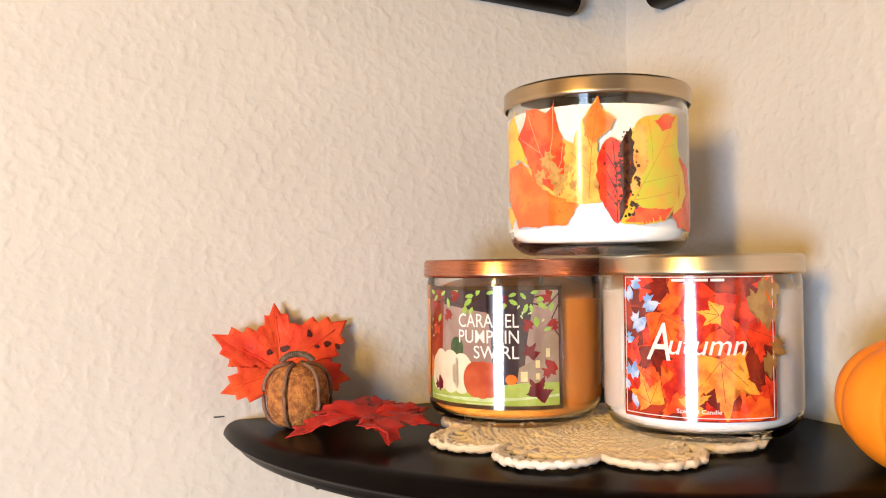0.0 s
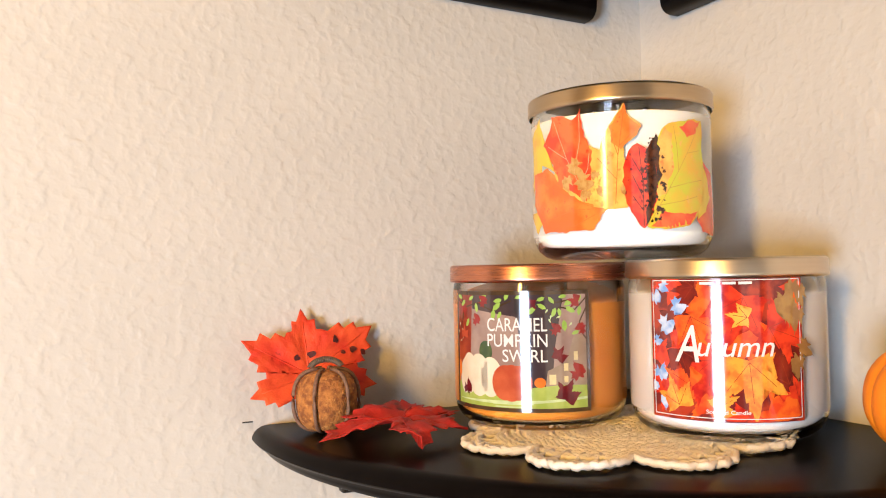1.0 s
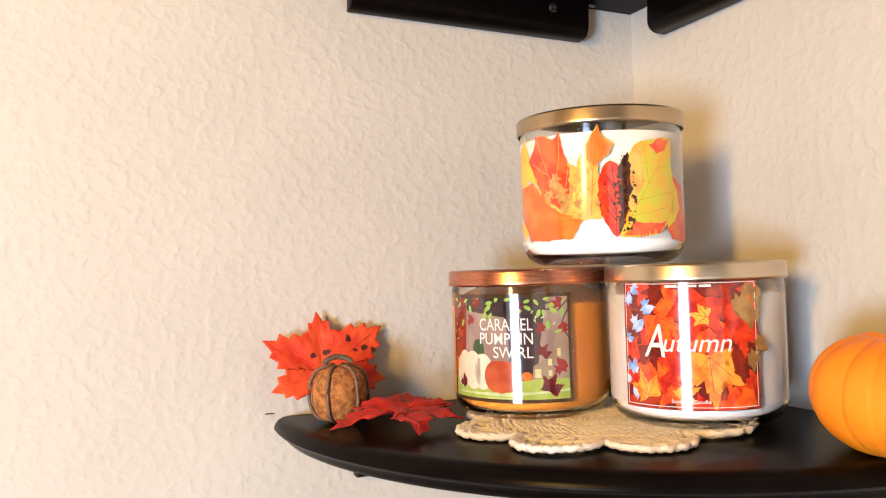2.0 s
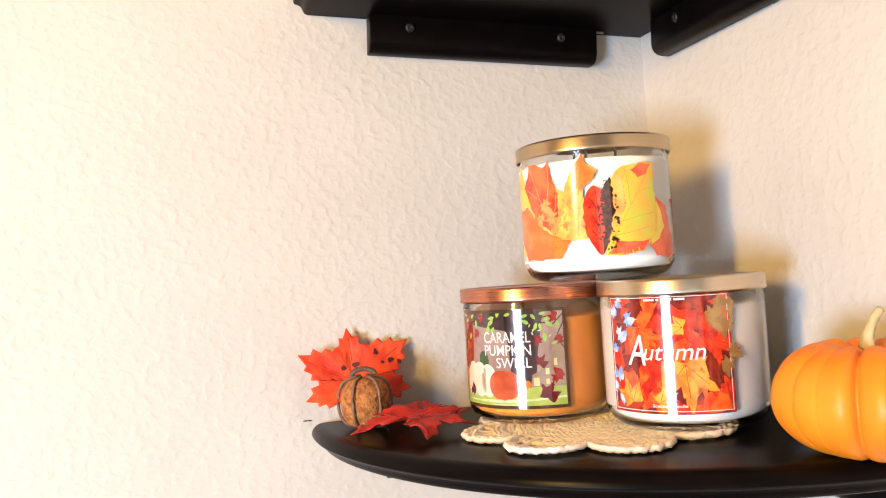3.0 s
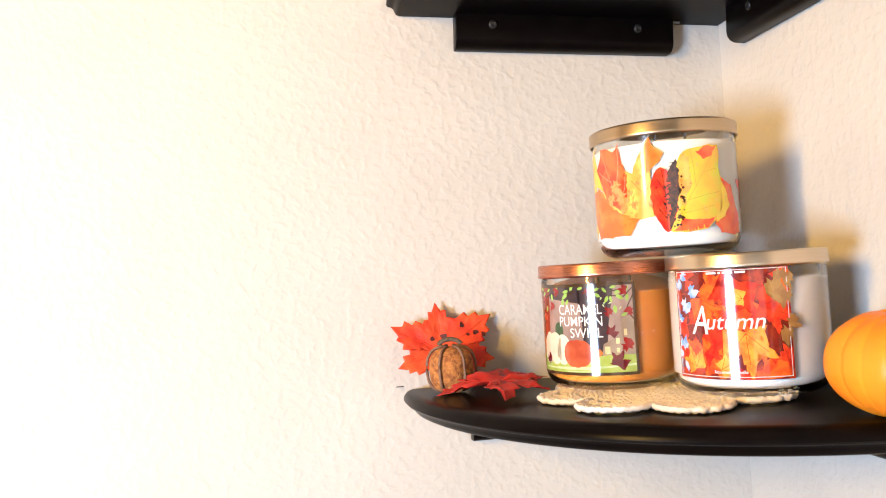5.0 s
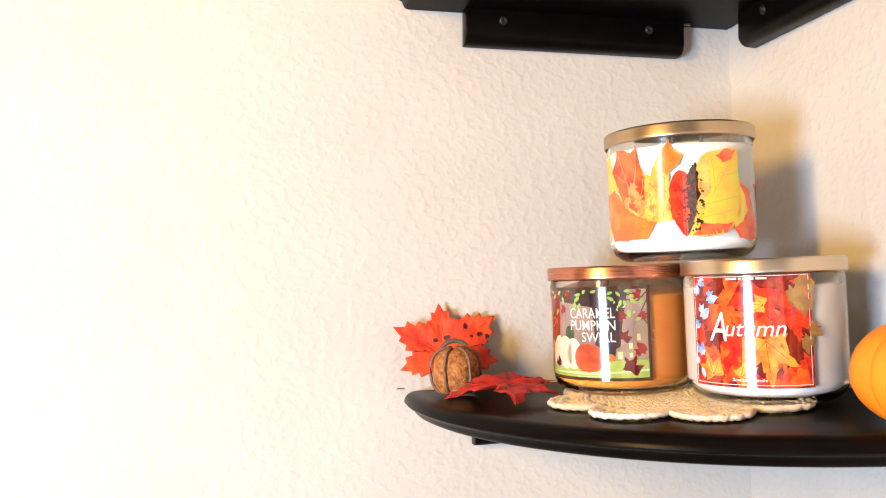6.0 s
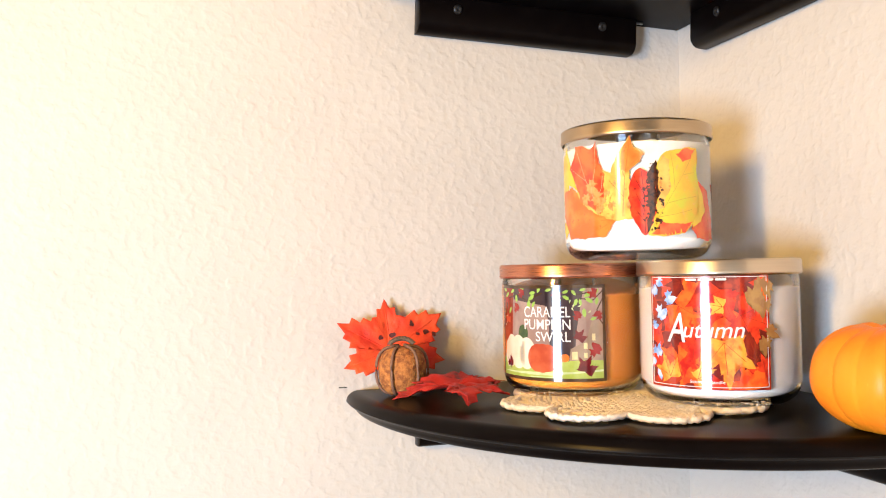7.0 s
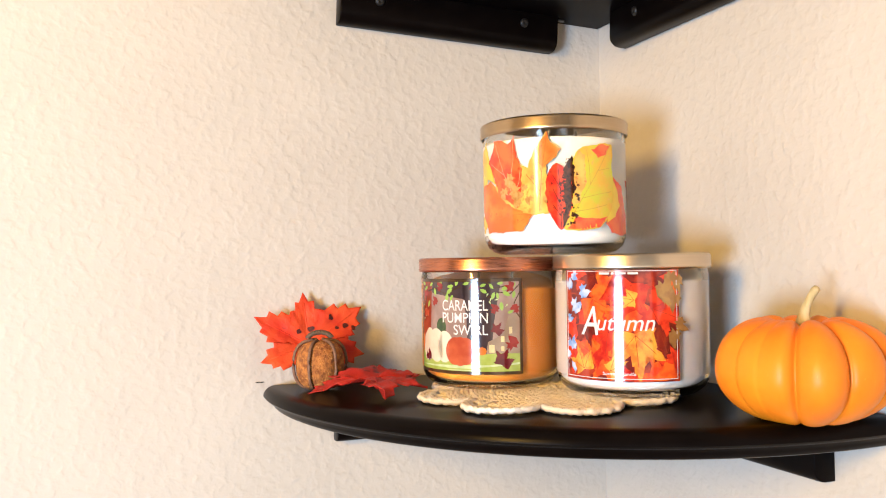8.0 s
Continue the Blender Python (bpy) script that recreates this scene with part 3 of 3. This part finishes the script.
        ribs = [q for a in (36, 90, 144) for q in stroke(moved([(0, -0.1), (0.62 * math.cos(radians(a)), 0.62 * math.sin(radians(a)))], x, y, s, t, 0.85), 0.00028)]
        art("printed_vein", ribs, inks["vein"], 12.5 + k, label)
    for u, v, s, t in ((0.93, 0.93, 0.012, 172), (0.99, 0.90, 0.011, 190), (0.97, 0.74, 0.012, 165), (1.00, 0.52, 0.011, 232), (0.96, 0.42, 0.012, 178), (0.86, 0.84, 0.013, 185), (0.91, 0.80, 0.012, 176)):
        art("foil_leaf", [moved(OAK, *at(u, v), s, t, 0.62)], inks["bronze"], 27, label, False)
    e = 0.0016
    frame_line = [rect(e, width - e, low + e, low + e + 0.0004), rect(e, width - e, high - e - 0.0004, high - e), rect(e, e + 0.0004, low + e, high - e), rect(width - e - 0.0004, width - e, low + e, high - e)]
    art("printed_border", frame_line, WHITE, 26, label)
    for text, high_, wide, u, v in (("A", 0.0185, 0.0125, 0.185, 0.405), ("utumn", 0.0082, 0.0370, 0.330, 0.448)):
        bm = words(text, high_, wide, shear=0.26, weight=0.003)
        printed("printed_text", wrap(shift(bm, *at(u, v)), start, 29), WHITE, label)
    bm = words("Scented Candle", 0.0020, 0.021, weight=0.01)
    printed("printed_text", wrap(shift(bm, *at(0.375, 0.055)), start, 29), WHITE, label)
    for u0, u1 in ((0.355, 0.440), (0.455, 0.475), (0.49, 0.57), (0.585, 0.665)):
        art("printed_bar", [[at(u0, 0.945), at(u1, 0.945), at(u1, 0.963), at(u0, 0.963)]], WHITE, 29, label)


def leaf_candle():
    c = candle(UPPER, "white candle in glass jar with gold lid, stacked on two candles", WAX_WHITE, 0.0790, GOLD, "brushed gold metal lid", 230)
    base = UPPER[2]
    col = {"orange": ink("jar_orange", (0.86, 0.15, 0.012), (0.84, 0.25, 0.03), 75, fine=(300, 0.62, 0.72, (0.55, 0.09, 0.02))),
           "red": ink("jar_red", (0.82, 0.070, 0.010), (0.66, 0.025, 0.008), 110, fine=(330, 0.60, 0.66, (0.16, 0.012, 0.006))),
           "yellow": ink("jar_yellow", (0.90, 0.62, 0.03), (0.88, 0.48, 0.03), 70), "gold": ink("jar_gold", (0.82, 0.40, 0.06), (0.88, 0.58, 0.10), 95, fine=(240, 0.60, 0.70, (0.62, 0.20, 0.03))),
           "brown": ink("jar_brown", (0.035, 0.012, 0.006), (0.10, 0.03, 0.01), 260), "coral": ink("jar_coral", (0.82, 0.060, 0.014), (0.86, 0.16, 0.03), 85, fine=(260, 0.61, 0.69, (0.52, 0.05, 0.01))),
           "lime": ink("jar_lime", (0.66, 0.64, 0.02), (0.84, 0.48, 0.02), 55, fine=(260, 0.63, 0.73, (0.66, 0.40, 0.05))), "vein": ink("jar_vein", (0.66, 0.17, 0.03)), "pale": ink("jar_pale_vein", (0.84, 0.46, 0.22)), "dark_vein": ink("jar_dark_vein", (0.62, 0.40, 0.03)),
           "dapple": ink("jar_dapple", (0.60, 0.36, 0.10), (0.50, 0.24, 0.05), 320)}

    def art(name, outline, angle, z, size, turn, colour, layer, sx=0.85, ribs=True):
        x, y = radians(angle - 170) * JAR_R, z - base
        leaf = printed(name, wrap(flat([moved(outline, x, y, size, turn, sx)]), 170, layer), col[colour], c, colour.replace("jar_", "") + " printed leaf")
        if ribs:
            lines = [q for a in (36, 63, 90, 117, 144) for q in stroke(moved([(0, -0.1), (0.66 * math.cos(radians(a)), 0.66 * math.sin(radians(a)))], x, y, size, turn, sx), 0.00030)]
            printed("printed_vein", wrap(flat(lines), 170, layer + 0.5), col["vein"], leaf)

    rng = random.Random(12)

    def cut(points, jag, round_):
        """Leaf outline through (angle, height in mm) corners, its edge broken into small teeth."""
        pts = [(radians(a - 170) * JAR_R, z / 1000) for a, z in points]
        edge = []
        for (x0, y0), (x1, y1) in zip(pts, pts[1:] + pts[:1]):
            d = math.hypot(x1 - x0, y1 - y0)
            n = max(2, int(d / 0.0022))
            for k in range(n):
                f = k / n
                swell = round_ * d * math.sin(math.pi * f)
                push = swell + (rng.uniform(-jag, jag) if k else 0)
                edge.append((x0 + (x1 - x0) * f + (y1 - y0) / d * push, y0 + (y1 - y0) * f - (x1 - x0) / d * push))
        return edge

    def blade(points, colour, layer, jag=0.0006, name="printed_leaf", round_=-0.05):
        """A printed leaf; corners run counter-clockwise."""
        return printed(name, wrap(flat([cut(points, jag, round_)]), 170, layer), col[colour], c, colour + " printed leaf")

    def veins(leaf, lines, layer, colour="vein", w=0.00032):
        flats = [q for line in lines for q in stroke([(radians(a - 170) * JAR_R, z / 1000) for a, z in line], w)]
        printed("printed_vein", wrap(flat(flats), 170, layer), col[colour], leaf)

    blade([(159, 38), (175, 46), (177, 54), (190, 49), (181, 64), (175, 81), (160, 72)], "yellow", 1)
    blade([(151, 28), (168, 15), (184, 24), (177, 30)], "yellow", 2)
    leaf = blade([(194, 40), (213, 31), (216, 44), (217, 58), (212, 69), (210, 82), (204, 76), (198, 79), (188, 80), (186, 72), (179, 65), (187, 55)], "coral", 4)
    veins(leaf, [[(213, 33), (200, 55), (190, 77)], [(205, 47), (209, 64), (209, 79)], [(200, 55), (191, 60), (182, 65)], [(209, 40), (214, 49), (215, 57)]], 4.5, "pale")
    for a, z, s in ((204, 52, 0.010), (209, 43, 0.011), (200, 44, 0.008), (213, 36, 0.007)):
        art("printed_spot", OAK, a, base + z / 1000, s, 23 * s * 1000, "dapple", 5, 0.8, False)
    blade([(186, 44), (200, 32), (216, 26), (224, 40), (222, 58), (212, 64), (196, 58)], "gold", 3)
    leaf = blade([(163, 32), (179, 15), (198, 14.5), (217, 15.7), (221, 21), (226, 27.3), (215, 30), (200, 37), (190, 47), (183, 52), (164, 50)], "orange", 6)
    veins(leaf, [[(225, 27), (205, 27), (180, 22)], [(222, 26), (200, 34), (178, 44)], [(218, 24), (204, 18)]], 6.5)
    leaf = blade([(217, 28), (228, 26), (237, 27), (240, 44), (235, 59.5), (243, 65), (246, 70.5), (239, 75), (236, 83), (232, 77.5), (227, 71), (223, 64), (216, 50)], "gold", 7)
    blade([(228, 62), (234, 58), (243, 65.3), (246, 70), (239, 74.5), (236, 82.5), (232, 77), (227, 70.5)], "orange", 8, 0.0004)
    veins(leaf, [[(230, 29), (232, 55), (236, 80)], [(233, 60), (242, 68)], [(232, 55), (228, 66)], [(231, 42), (220, 54)]], 8.5)
    for a, z, s in ((219, 46, 0.005), (222, 38, 0.006), (236, 38, 0.006), (226, 52, 0.004)):
        art("printed_spot", OAK, a, base + z / 1000, s, 31 * s * 1000, "dapple", 8.2, 0.8, False)
    leaf = blade([(246, 15.7), (252, 24), (254, 48), (249, 57), (243, 61), (238, 57), (235, 46), (236, 36), (238, 27)], "red", 12, 0.0009, round_=0.06)
    veins(leaf, [[(246, 17), (246, 40), (244, 59)], [(246, 32), (240, 44)], [(246, 25), (240, 33)], [(246, 43), (240, 53)]], 12.5, "brown", 0.0004)
    leaf = blade([(248, 16.5), (259, 15), (276, 17), (286, 26), (291, 36), (290, 61), (290, 74.5), (268, 72.5), (260, 70), (255, 63), (253, 40)], "lime", 11, round_=0.04)
    blade([(250, 16.8), (262, 15.2), (277, 17.4), (285, 25), (270, 24), (258, 25)], "coral", 11.3, 0.0007)
    blade([(270, 70), (276, 64.5), (284, 67), (289, 74), (279, 74)], "coral", 11.3, 0.0007)
    blade([(253, 30), (260, 34), (266, 48), (265, 66), (260, 69.5), (255.5, 62)], "gold", 11.2, 0.0008)
    veins(leaf, [[(249, 18), (265, 41), (278, 59), (288, 73)], [(262, 37), (276, 40), (289, 42)], [(256, 28), (270, 30), (284, 33)], [(269, 46), (268, 60), (266, 70)], [(276, 56), (287, 58)]], 11.6, "dark_vein")
    blade([(247, 17), (251, 24), (253.5, 32), (258, 44), (257, 58), (254.5, 66), (251, 62), (248, 57), (248.5, 40), (248, 27)], "brown", 13, 0.0011, "printed_stain")
    for k in range(80):
        f = rng.random()
        a = 252.5 + rng.choice((-1, 1)) * rng.uniform(1.5, 7.5) * math.sin(math.pi * (0.12 + 0.8 * f))
        art("printed_stain", OAK, a, base + 0.018 + 0.046 * f, rng.uniform(0.0007, 0.0022), rng.uniform(0, 360), "brown", 14, 0.8, False)
    leaf = blade([(283, 20), (289, 13.5), (303, 12), (315, 13), (315, 25), (304, 47), (290, 53), (297, 44), (301, 33), (294, 25)], "coral", 9)
    veins(leaf, [[(302, 14), (306, 28), (300, 46)]], 9.5)
    blade([(284, 20.5), (294, 25), (301, 33), (297, 43), (291, 52), (294, 40), (291, 30)], "yellow", 9.8, 0.0004)
    for a, z, s, t, k in ((335, 1.440, 0.028, 10, "coral"), (2, 1.440, 0.028, -15, "gold"), (32, 1.440, 0.028, 5, "orange"), (62, 1.440, 0.028, 12, "lime"), (95, 1.44, 0.028, -8, "red"), (130, 1.44, 0.027, 4, "orange")):
        art("printed_leaf", MAPLE, a, z, s, t, k, 3)


caramel_candle()
autumn_candle()
leaf_candle()


# ---- crocheted doily under the candles ----
def doily():
    d = thing("doily", (-0.1425, -0.1485, 1.3014), "ecru crocheted cotton doily with scalloped edge, under the candles", "doily", -165)
    d.matrix_world = pose(-0.1425, -0.1485, 1.3014, -math.degrees(math.asin(RISE))) @ pose(0, 0, 0, 0, 0, -165)
    rng = random.Random(3)

    def ring(bm, radius_of, yarn, z0, stitch):
        mean = radius_of(0.4)
        n = max(10, int(2 * math.pi * mean / stitch))
        m = n * 4
        ph = rng.uniform(0, 6)
        pts = []
        for i in range(m):
            a = 2 * math.pi * i / m
            u = 0.35 + 0.9 * abs(noise.noise(Vector((11 * math.cos(a), 11 * math.sin(a), 60 * mean))))
            r = radius_of(a) + 0.00030 * u * math.sin(n * a + ph) + 0.0004 * math.sin(7 * a + ph)
            pts.append((r * math.cos(a), r * math.sin(a), z0 + 0.0008 * u * math.cos(n * a + ph) + 0.0004 * math.sin(5 * a + ph)))
        tube(bm, pts, yarn, 6, True)

    bm = bmesh.new()
    k = 0
    r = 0.004
    while r < 0.0600:
        ring(bm, lambda a, r=r, q=rng.uniform(0, 6): r + 0.0005 * math.sin(9 * a + q) + 0.0004 * math.sin(23 * a + 2 * q), 0.0019, 0.0021 + rng.uniform(-0.0003, 0.0003), 0.0046)
        r += 0.0030
        k += 1
    r = 0.0070
    while r < 0.0600:
        n = int(2 * math.pi * r / 0.0046)
        for i in range(n):
            a = 2 * math.pi * (i + rng.uniform(-0.2, 0.2)) / n
            if rng.random() < 0.08:
                continue
            lean = rng.choice((-1, 1)) * rng.uniform(0.0006, 0.0016) / r
            z = 0.0026 + rng.uniform(-0.0003, 0.0003)
            tube(bm, [((r - 0.0016) * math.cos(a), (r - 0.0016) * math.sin(a), z - 0.0007), (r * math.cos(a + lean / 2), r * math.sin(a + lean / 2), z), ((r + 0.0017) * math.cos(a + lean), (r + 0.0017) * math.sin(a + lean), z - 0.0007)], 0.0012, 5)
        r += 0.0030
    part("middle", bm, DOILY, d)
    part("backing", lathe_bm([(0, 0.0003), (0.0590, 0.0003), (0.0593, 0.0012), (0.0590, 0.0019), (0, 0.0019)], 96), DOILY, d)

    def lobe(a):
        """How far the edge stands out beyond the middle: eight round shells with deep narrow notches."""
        s = abs(math.sin(4 * a))
        return 0.0268 * s ** 0.55 + 0.0011 * s * math.sin(56 * a) + 0.0016 * s * math.sin(3 * a + 1)

    for f, yarn in ((0.05, 0.0016), (0.17, 0.0017), (0.27, 0.0014), (0.74, 0.0015), (0.86, 0.0016), (1.0, 0.0020)):
        bm = bmesh.new()
        ring(bm, lambda a, f=f: 0.0618 + f * lobe(a), yarn, 0.0022 + 0.0009 * f, 0.0048)
        part("scalloped_edge", bm, DOILY, d)
    bm = bmesh.new()
    for i in range(8):
        for k in range(5):
            a = radians(45 * (i + (k + 0.9) / 5.8) + rng.uniform(-1, 1))
            out = lobe(a)
            wide = rng.uniform(0.0012, 0.0019)
            pts = [(0.0600 + out * f, a + rng.uniform(-0.012, 0.012)) for f in (0.0, 0.25, 0.5, 0.78, 1.0)]
            tube(bm, [(q * math.cos(b), q * math.sin(b), 0.0024 + 0.0004 * math.sin(3 * n)) for n, (q, b) in enumerate(pts)], [wide, wide, wide * 0.6, wide, 0.0016], 6)
    part("stitches", bm, DOILY, d)


doily()


# ---- pumpkin ----
def pumpkin():
    p = thing("pumpkin", (-0.0548, -0.2968, 1.3028), "small ripe orange pumpkin with dry curved stem, on the shelf", "pumpkin", 38)
    bm = bmesh.new()
    nu, nv = 288, 72
    grooves = [2, 37, 72, 107, 141, 159, 182, 218.5, 254, 287, 327, 362]
    depth = [0.15, 0.13, 0.15, 0.14, 0.06, 0.045, 0.17, 0.17, 0.16, 0.14, 0.15, 0.15]
    rows = []
    rng = random.Random(8)
    gain = [rng.uniform(0.96, 1.04) for _ in grooves]

    def rib(a):
        a = a if a >= 2 else a + 360
        for k, (g0, g1) in enumerate(zip(grooves, grooves[1:])):
            if g0 <= a < g1:
                t = (a - g0) / (g1 - g0)
                deep = depth[k] + (depth[k + 1] - depth[k]) * t
                return 1 - deep * (1 - math.sin(math.pi * t) ** 0.45), 1 + (gain[k] - 1) * math.sin(math.pi * t)
        return 1.0, 1.0

    for j in range(nv + 1):
        t = math.pi * j / nv
        ring = []
        for i in range(nu):
            a = 360 * i / nu
            w, g = rib(a)
            s, c = math.sin(t), math.cos(t)
            r = 0.0503 * abs(s) ** (0.80 if c > 0 else 0.98) * w * g
            top = 0.0318 + 0.0321 * math.copysign(abs(c) ** (0.86 if c > 0 else 1.02), c) * (1 - (1 - (w if c > 0 else 0.8 + 0.2 * w)) * min(1, 4 * s))
            dip = 0.0125 * math.exp(-(r / 0.0135) ** 2) if c > 0 else -0.006 * math.exp(-(r / 0.014) ** 2)
            ring.append(bm.verts.new((r * 1.05 * math.cos(radians(a)), r * 0.98 * math.sin(radians(a)), top - dip)))
        rows.append(ring)
    for a, b in zip(rows, rows[1:]):
        for i in range(nu):
            j = (i + 1) % nu
            bm.faces.new((a[i], b[i], b[j], a[j]))
    bmesh.ops.remove_doubles(bm, verts=rows[0] + rows[-1], dist=1e-5)
    low = min(v.co.z for v in bm.verts)
    for v in bm.verts:
        v.co.z -= low
    part("body", bm, PUMPKIN, p)
    bm = bmesh.new()
    path = [(0, 0, 0.048), (0.000, 0, 0.0555), (0.0010, -0.0005, 0.0610), (0.0026, -0.0010, 0.0655), (0.0052, -0.0016, 0.0700), (0.0082, -0.0022, 0.0738), (0.0098, -0.0024, 0.0748)]
    tube(bm, path, [0.0070, 0.0040, 0.0028, 0.0023, 0.0022, 0.0024, 0.0022], 14)
    for k, v in enumerate(bm.verts):
        if k % 2:
            v.co.x += 0.0004
            v.co.y -= 0.0003
    stem = part("stem", bm, STEM, p, "dry curved tan stem")
    stem.matrix_local = pose(0, 0, 0, 0, 0, -38 + 8)


pumpkin()


# ---- artificial maple leaves and cork pumpkin ----
def fabric_leaf(name, label, outline_lobes, material, m, curl, stem_pts, size, spots=(), crumple=1.0):
    """A cut fabric leaf: serrated outline, creased along its veins and gently curled, with a wire-thin stem."""
    lf = new(name)
    lf.empty_display_size = 0.02
    lf.matrix_world = m
    tagged(lf, label, "artificial leaf", "fabric maple leaves")
    bm = bmesh.new()
    pts = maple(outline_lobes, fat=1.55, valley=0.62, base=0.22 * size, full=0.22)
    hub = bm.verts.new((0, 0, 0))
    rim = [bm.verts.new((x, y, 0)) for x, y in pts]
    for a, b in zip(rim, rim[1:] + rim[:1]):
        bm.faces.new((hub, a, b))
    for _ in range(4):
        long = [e for e in bm.edges if e.calc_length() > 0.0035]
        if long:
            bmesh.ops.subdivide_edges(bm, edges=long, cuts=1, use_grid_fill=False)
            bmesh.ops.triangulate(bm, faces=bm.faces[:])

    def lift(x, y):
        r = math.hypot(x, y)
        a = math.degrees(math.atan2(y, x))
        crease = 1.0
        for la, _ in outline_lobes:
            d = abs((a - la + 180) % 360 - 180)
            crease = min(crease, d / 22)
        wrinkle = crumple * 0.0012 * noise.noise(Vector((x * 95, y * 95, size * 40))) + 0.0006 * noise.noise(Vector((x * 260, y * 260, 3)))
        return 0.0022 * min(1.0, crease) * min(1, r / 0.02) + wrinkle + curl(x, y)

    for v in bm.verts:
        v.co.z = lift(v.co.x, v.co.y)
    bmesh.ops.recalc_face_normals(bm, faces=bm.faces[:])
    blade = part("blade", bm, material, lf)
    sol = blade.modifiers.new("thickness", "SOLIDIFY")
    sol.thickness = 0.0004
    for la, ln in outline_lobes:
        bm = bmesh.new()
        line = [(ln * f * math.cos(radians(la)), ln * f * math.sin(radians(la))) for f in (0.02, 0.2, 0.4, 0.6, 0.8)]
        tube(bm, [(x, y, lift(x, y) + 0.0002) for x, y in line], [0.0007, 0.0006, 0.0005, 0.0004, 0.0003], 5)
        part("vein", bm, material, lf)
    for x0, y0, r in spots:
        bm = bmesh.new()
        ring = []
        for k in range(14):
            a = 2 * math.pi * k / 14
            q = r * (0.75 + 0.5 * noise.noise(Vector((x0 * 300 + math.cos(a), y0 * 300 + math.sin(a), 1))))
            x, y = x0 + q * math.cos(a), y0 + q * math.sin(a)
            ring.append(bm.verts.new((x, y, lift(x, y) + 0.0006)))
        mid = bm.verts.new((x0, y0, lift(x0, y0) + 0.0006))
        for a, b in zip(ring, ring[1:] + ring[:1]):
            bm.faces.new((mid, a, b))
        part("spot", bm, LEAF_SPOT, lf, "dark maroon spot")
    bm = bmesh.new()
    tube(bm, stem_pts, 0.0009, 6)
    part("stalk", bm, material, lf)
    return lf


UP = Matrix.Translation((-0.2820, -0.0165, 1.3320)) @ pose(0, 0, 0, 78, 0, 4)
fabric_leaf("maple_leaf", "red-orange fabric maple leaf with dark spots, leaning on the wall", [(-12, 0.047), (32, 0.055), (93, 0.0425), (151, 0.0490), (197, 0.0415)], LEAF_UP, UP,
            lambda x, y: 0.10 * max(0, -x) * max(0, -x) / 0.05 + 0.0, [(0, -0.008, 0), (0.004, -0.018, 0.001), (0.008, -0.029, 0.003)], 0.05,
            ((0.019, 0.021, 0.0030), (0.002, 0.0125, 0.0030), (-0.008, 0.0110, 0.0022), (0.031, 0.0140, 0.0028), (0.038, 0.0120, 0.0024), (0.024, 0.0125, 0.0018)))
LOW = Matrix.Translation((-0.2510, -0.0930, 1.3092)) @ pose(0, 0, 0, 0, 0, 0)
fabric_leaf("maple_leaf", "deep red fabric maple leaf lying curled on the dark shelf", [(-98, 0.0480), (-45, 0.038), (6, 0.040), (52, 0.036), (150, 0.034), (194, 0.052)], LEAF_LOW, LOW,
            lambda x, y: 0.0040 - (4.2 if x > -0.006 else 0.6) * y * y * (1 if y < 0 else 0) + (0.16 * y if y > 0 else 0) - (2.0 * x * x if x < 0 else 1.0 * x * x), [(0.01, -0.005, 0.002), (0.022, -0.010, 0.000), (0.036, -0.014, -0.003)], 0.045, (), 2.6)


def cork_pumpkin():
    c = thing("cork_pumpkin", (-0.2795, -0.0455, 1.3006), "tiny cork pumpkin ornament with brown cord ribs and coil stem", "ornament", 10)
    bm = bmesh.new()
    nu, nv = 96, 40
    rows = []
    for j in range(nv + 1):
        t = math.pi * j / nv
        ring = []
        for i in range(nu):
            a = 2 * math.pi * i / nu
            w = abs(math.sin(3 * (a - 2 * math.pi * 0.72 / 6))) ** 0.6
            r = 0.0188 * math.sin(t) ** 0.62 * (0.93 + 0.07 * w)
            ring.append(bm.verts.new((r * math.cos(a), r * math.sin(a), 0.0192 + 0.0182 * math.copysign(abs(math.cos(t)) ** 0.8, math.cos(t)))))
        rows.append(ring)
    for a, b in zip(rows, rows[1:]):
        for i in range(nu):
            j = (i + 1) % nu
            bm.faces.new((a[i], b[i], b[j], a[j]))
    bmesh.ops.remove_doubles(bm, verts=rows[0] + rows[-1], dist=1e-5)
    bmesh.ops.recalc_face_normals(bm, faces=bm.faces[:])
    part("body", bm, CORK, c, "rough orange-brown cork body")
    for k in range(6):
        a = 2 * math.pi * (k + 0.72) / 6
        bm = bmesh.new()
        pts = []
        for j in range(21):
            t = math.pi * (0.03 + 0.94 * j / 20)
            r = 0.0200 * math.sin(t) ** 0.60
            pts.append((r * math.cos(a), r * math.sin(a), 0.0196 + 0.0185 * math.copysign(abs(math.cos(t)) ** 0.85, math.cos(t))))
        tube(bm, pts, 0.0012, 8)
        part("cord", bm, WIRE, c)
    bm = bmesh.new()
    pts = []
    for i in range(420):
        f = i / 419
        a = math.pi * (0.08 + 0.80 * f)
        cx, cz = -0.0095 * math.cos(a), 0.0375 + 0.0060 * math.sin(a)
        w = 2 * math.pi * 22 * f
        pts.append((cx + 0.0015 * math.cos(w) * -math.cos(a), 0.0017 * math.sin(w), cz + 0.0015 * math.cos(w) * math.sin(a)))
    tube(bm, pts, 0.0006, 5)
    coil = part("coil_stem", bm, COIL, c, "grey-brown coiled wire stem")
    coil.matrix_local = pose(0, 0, 0, 0, 0, -30)


cork_pumpkin()
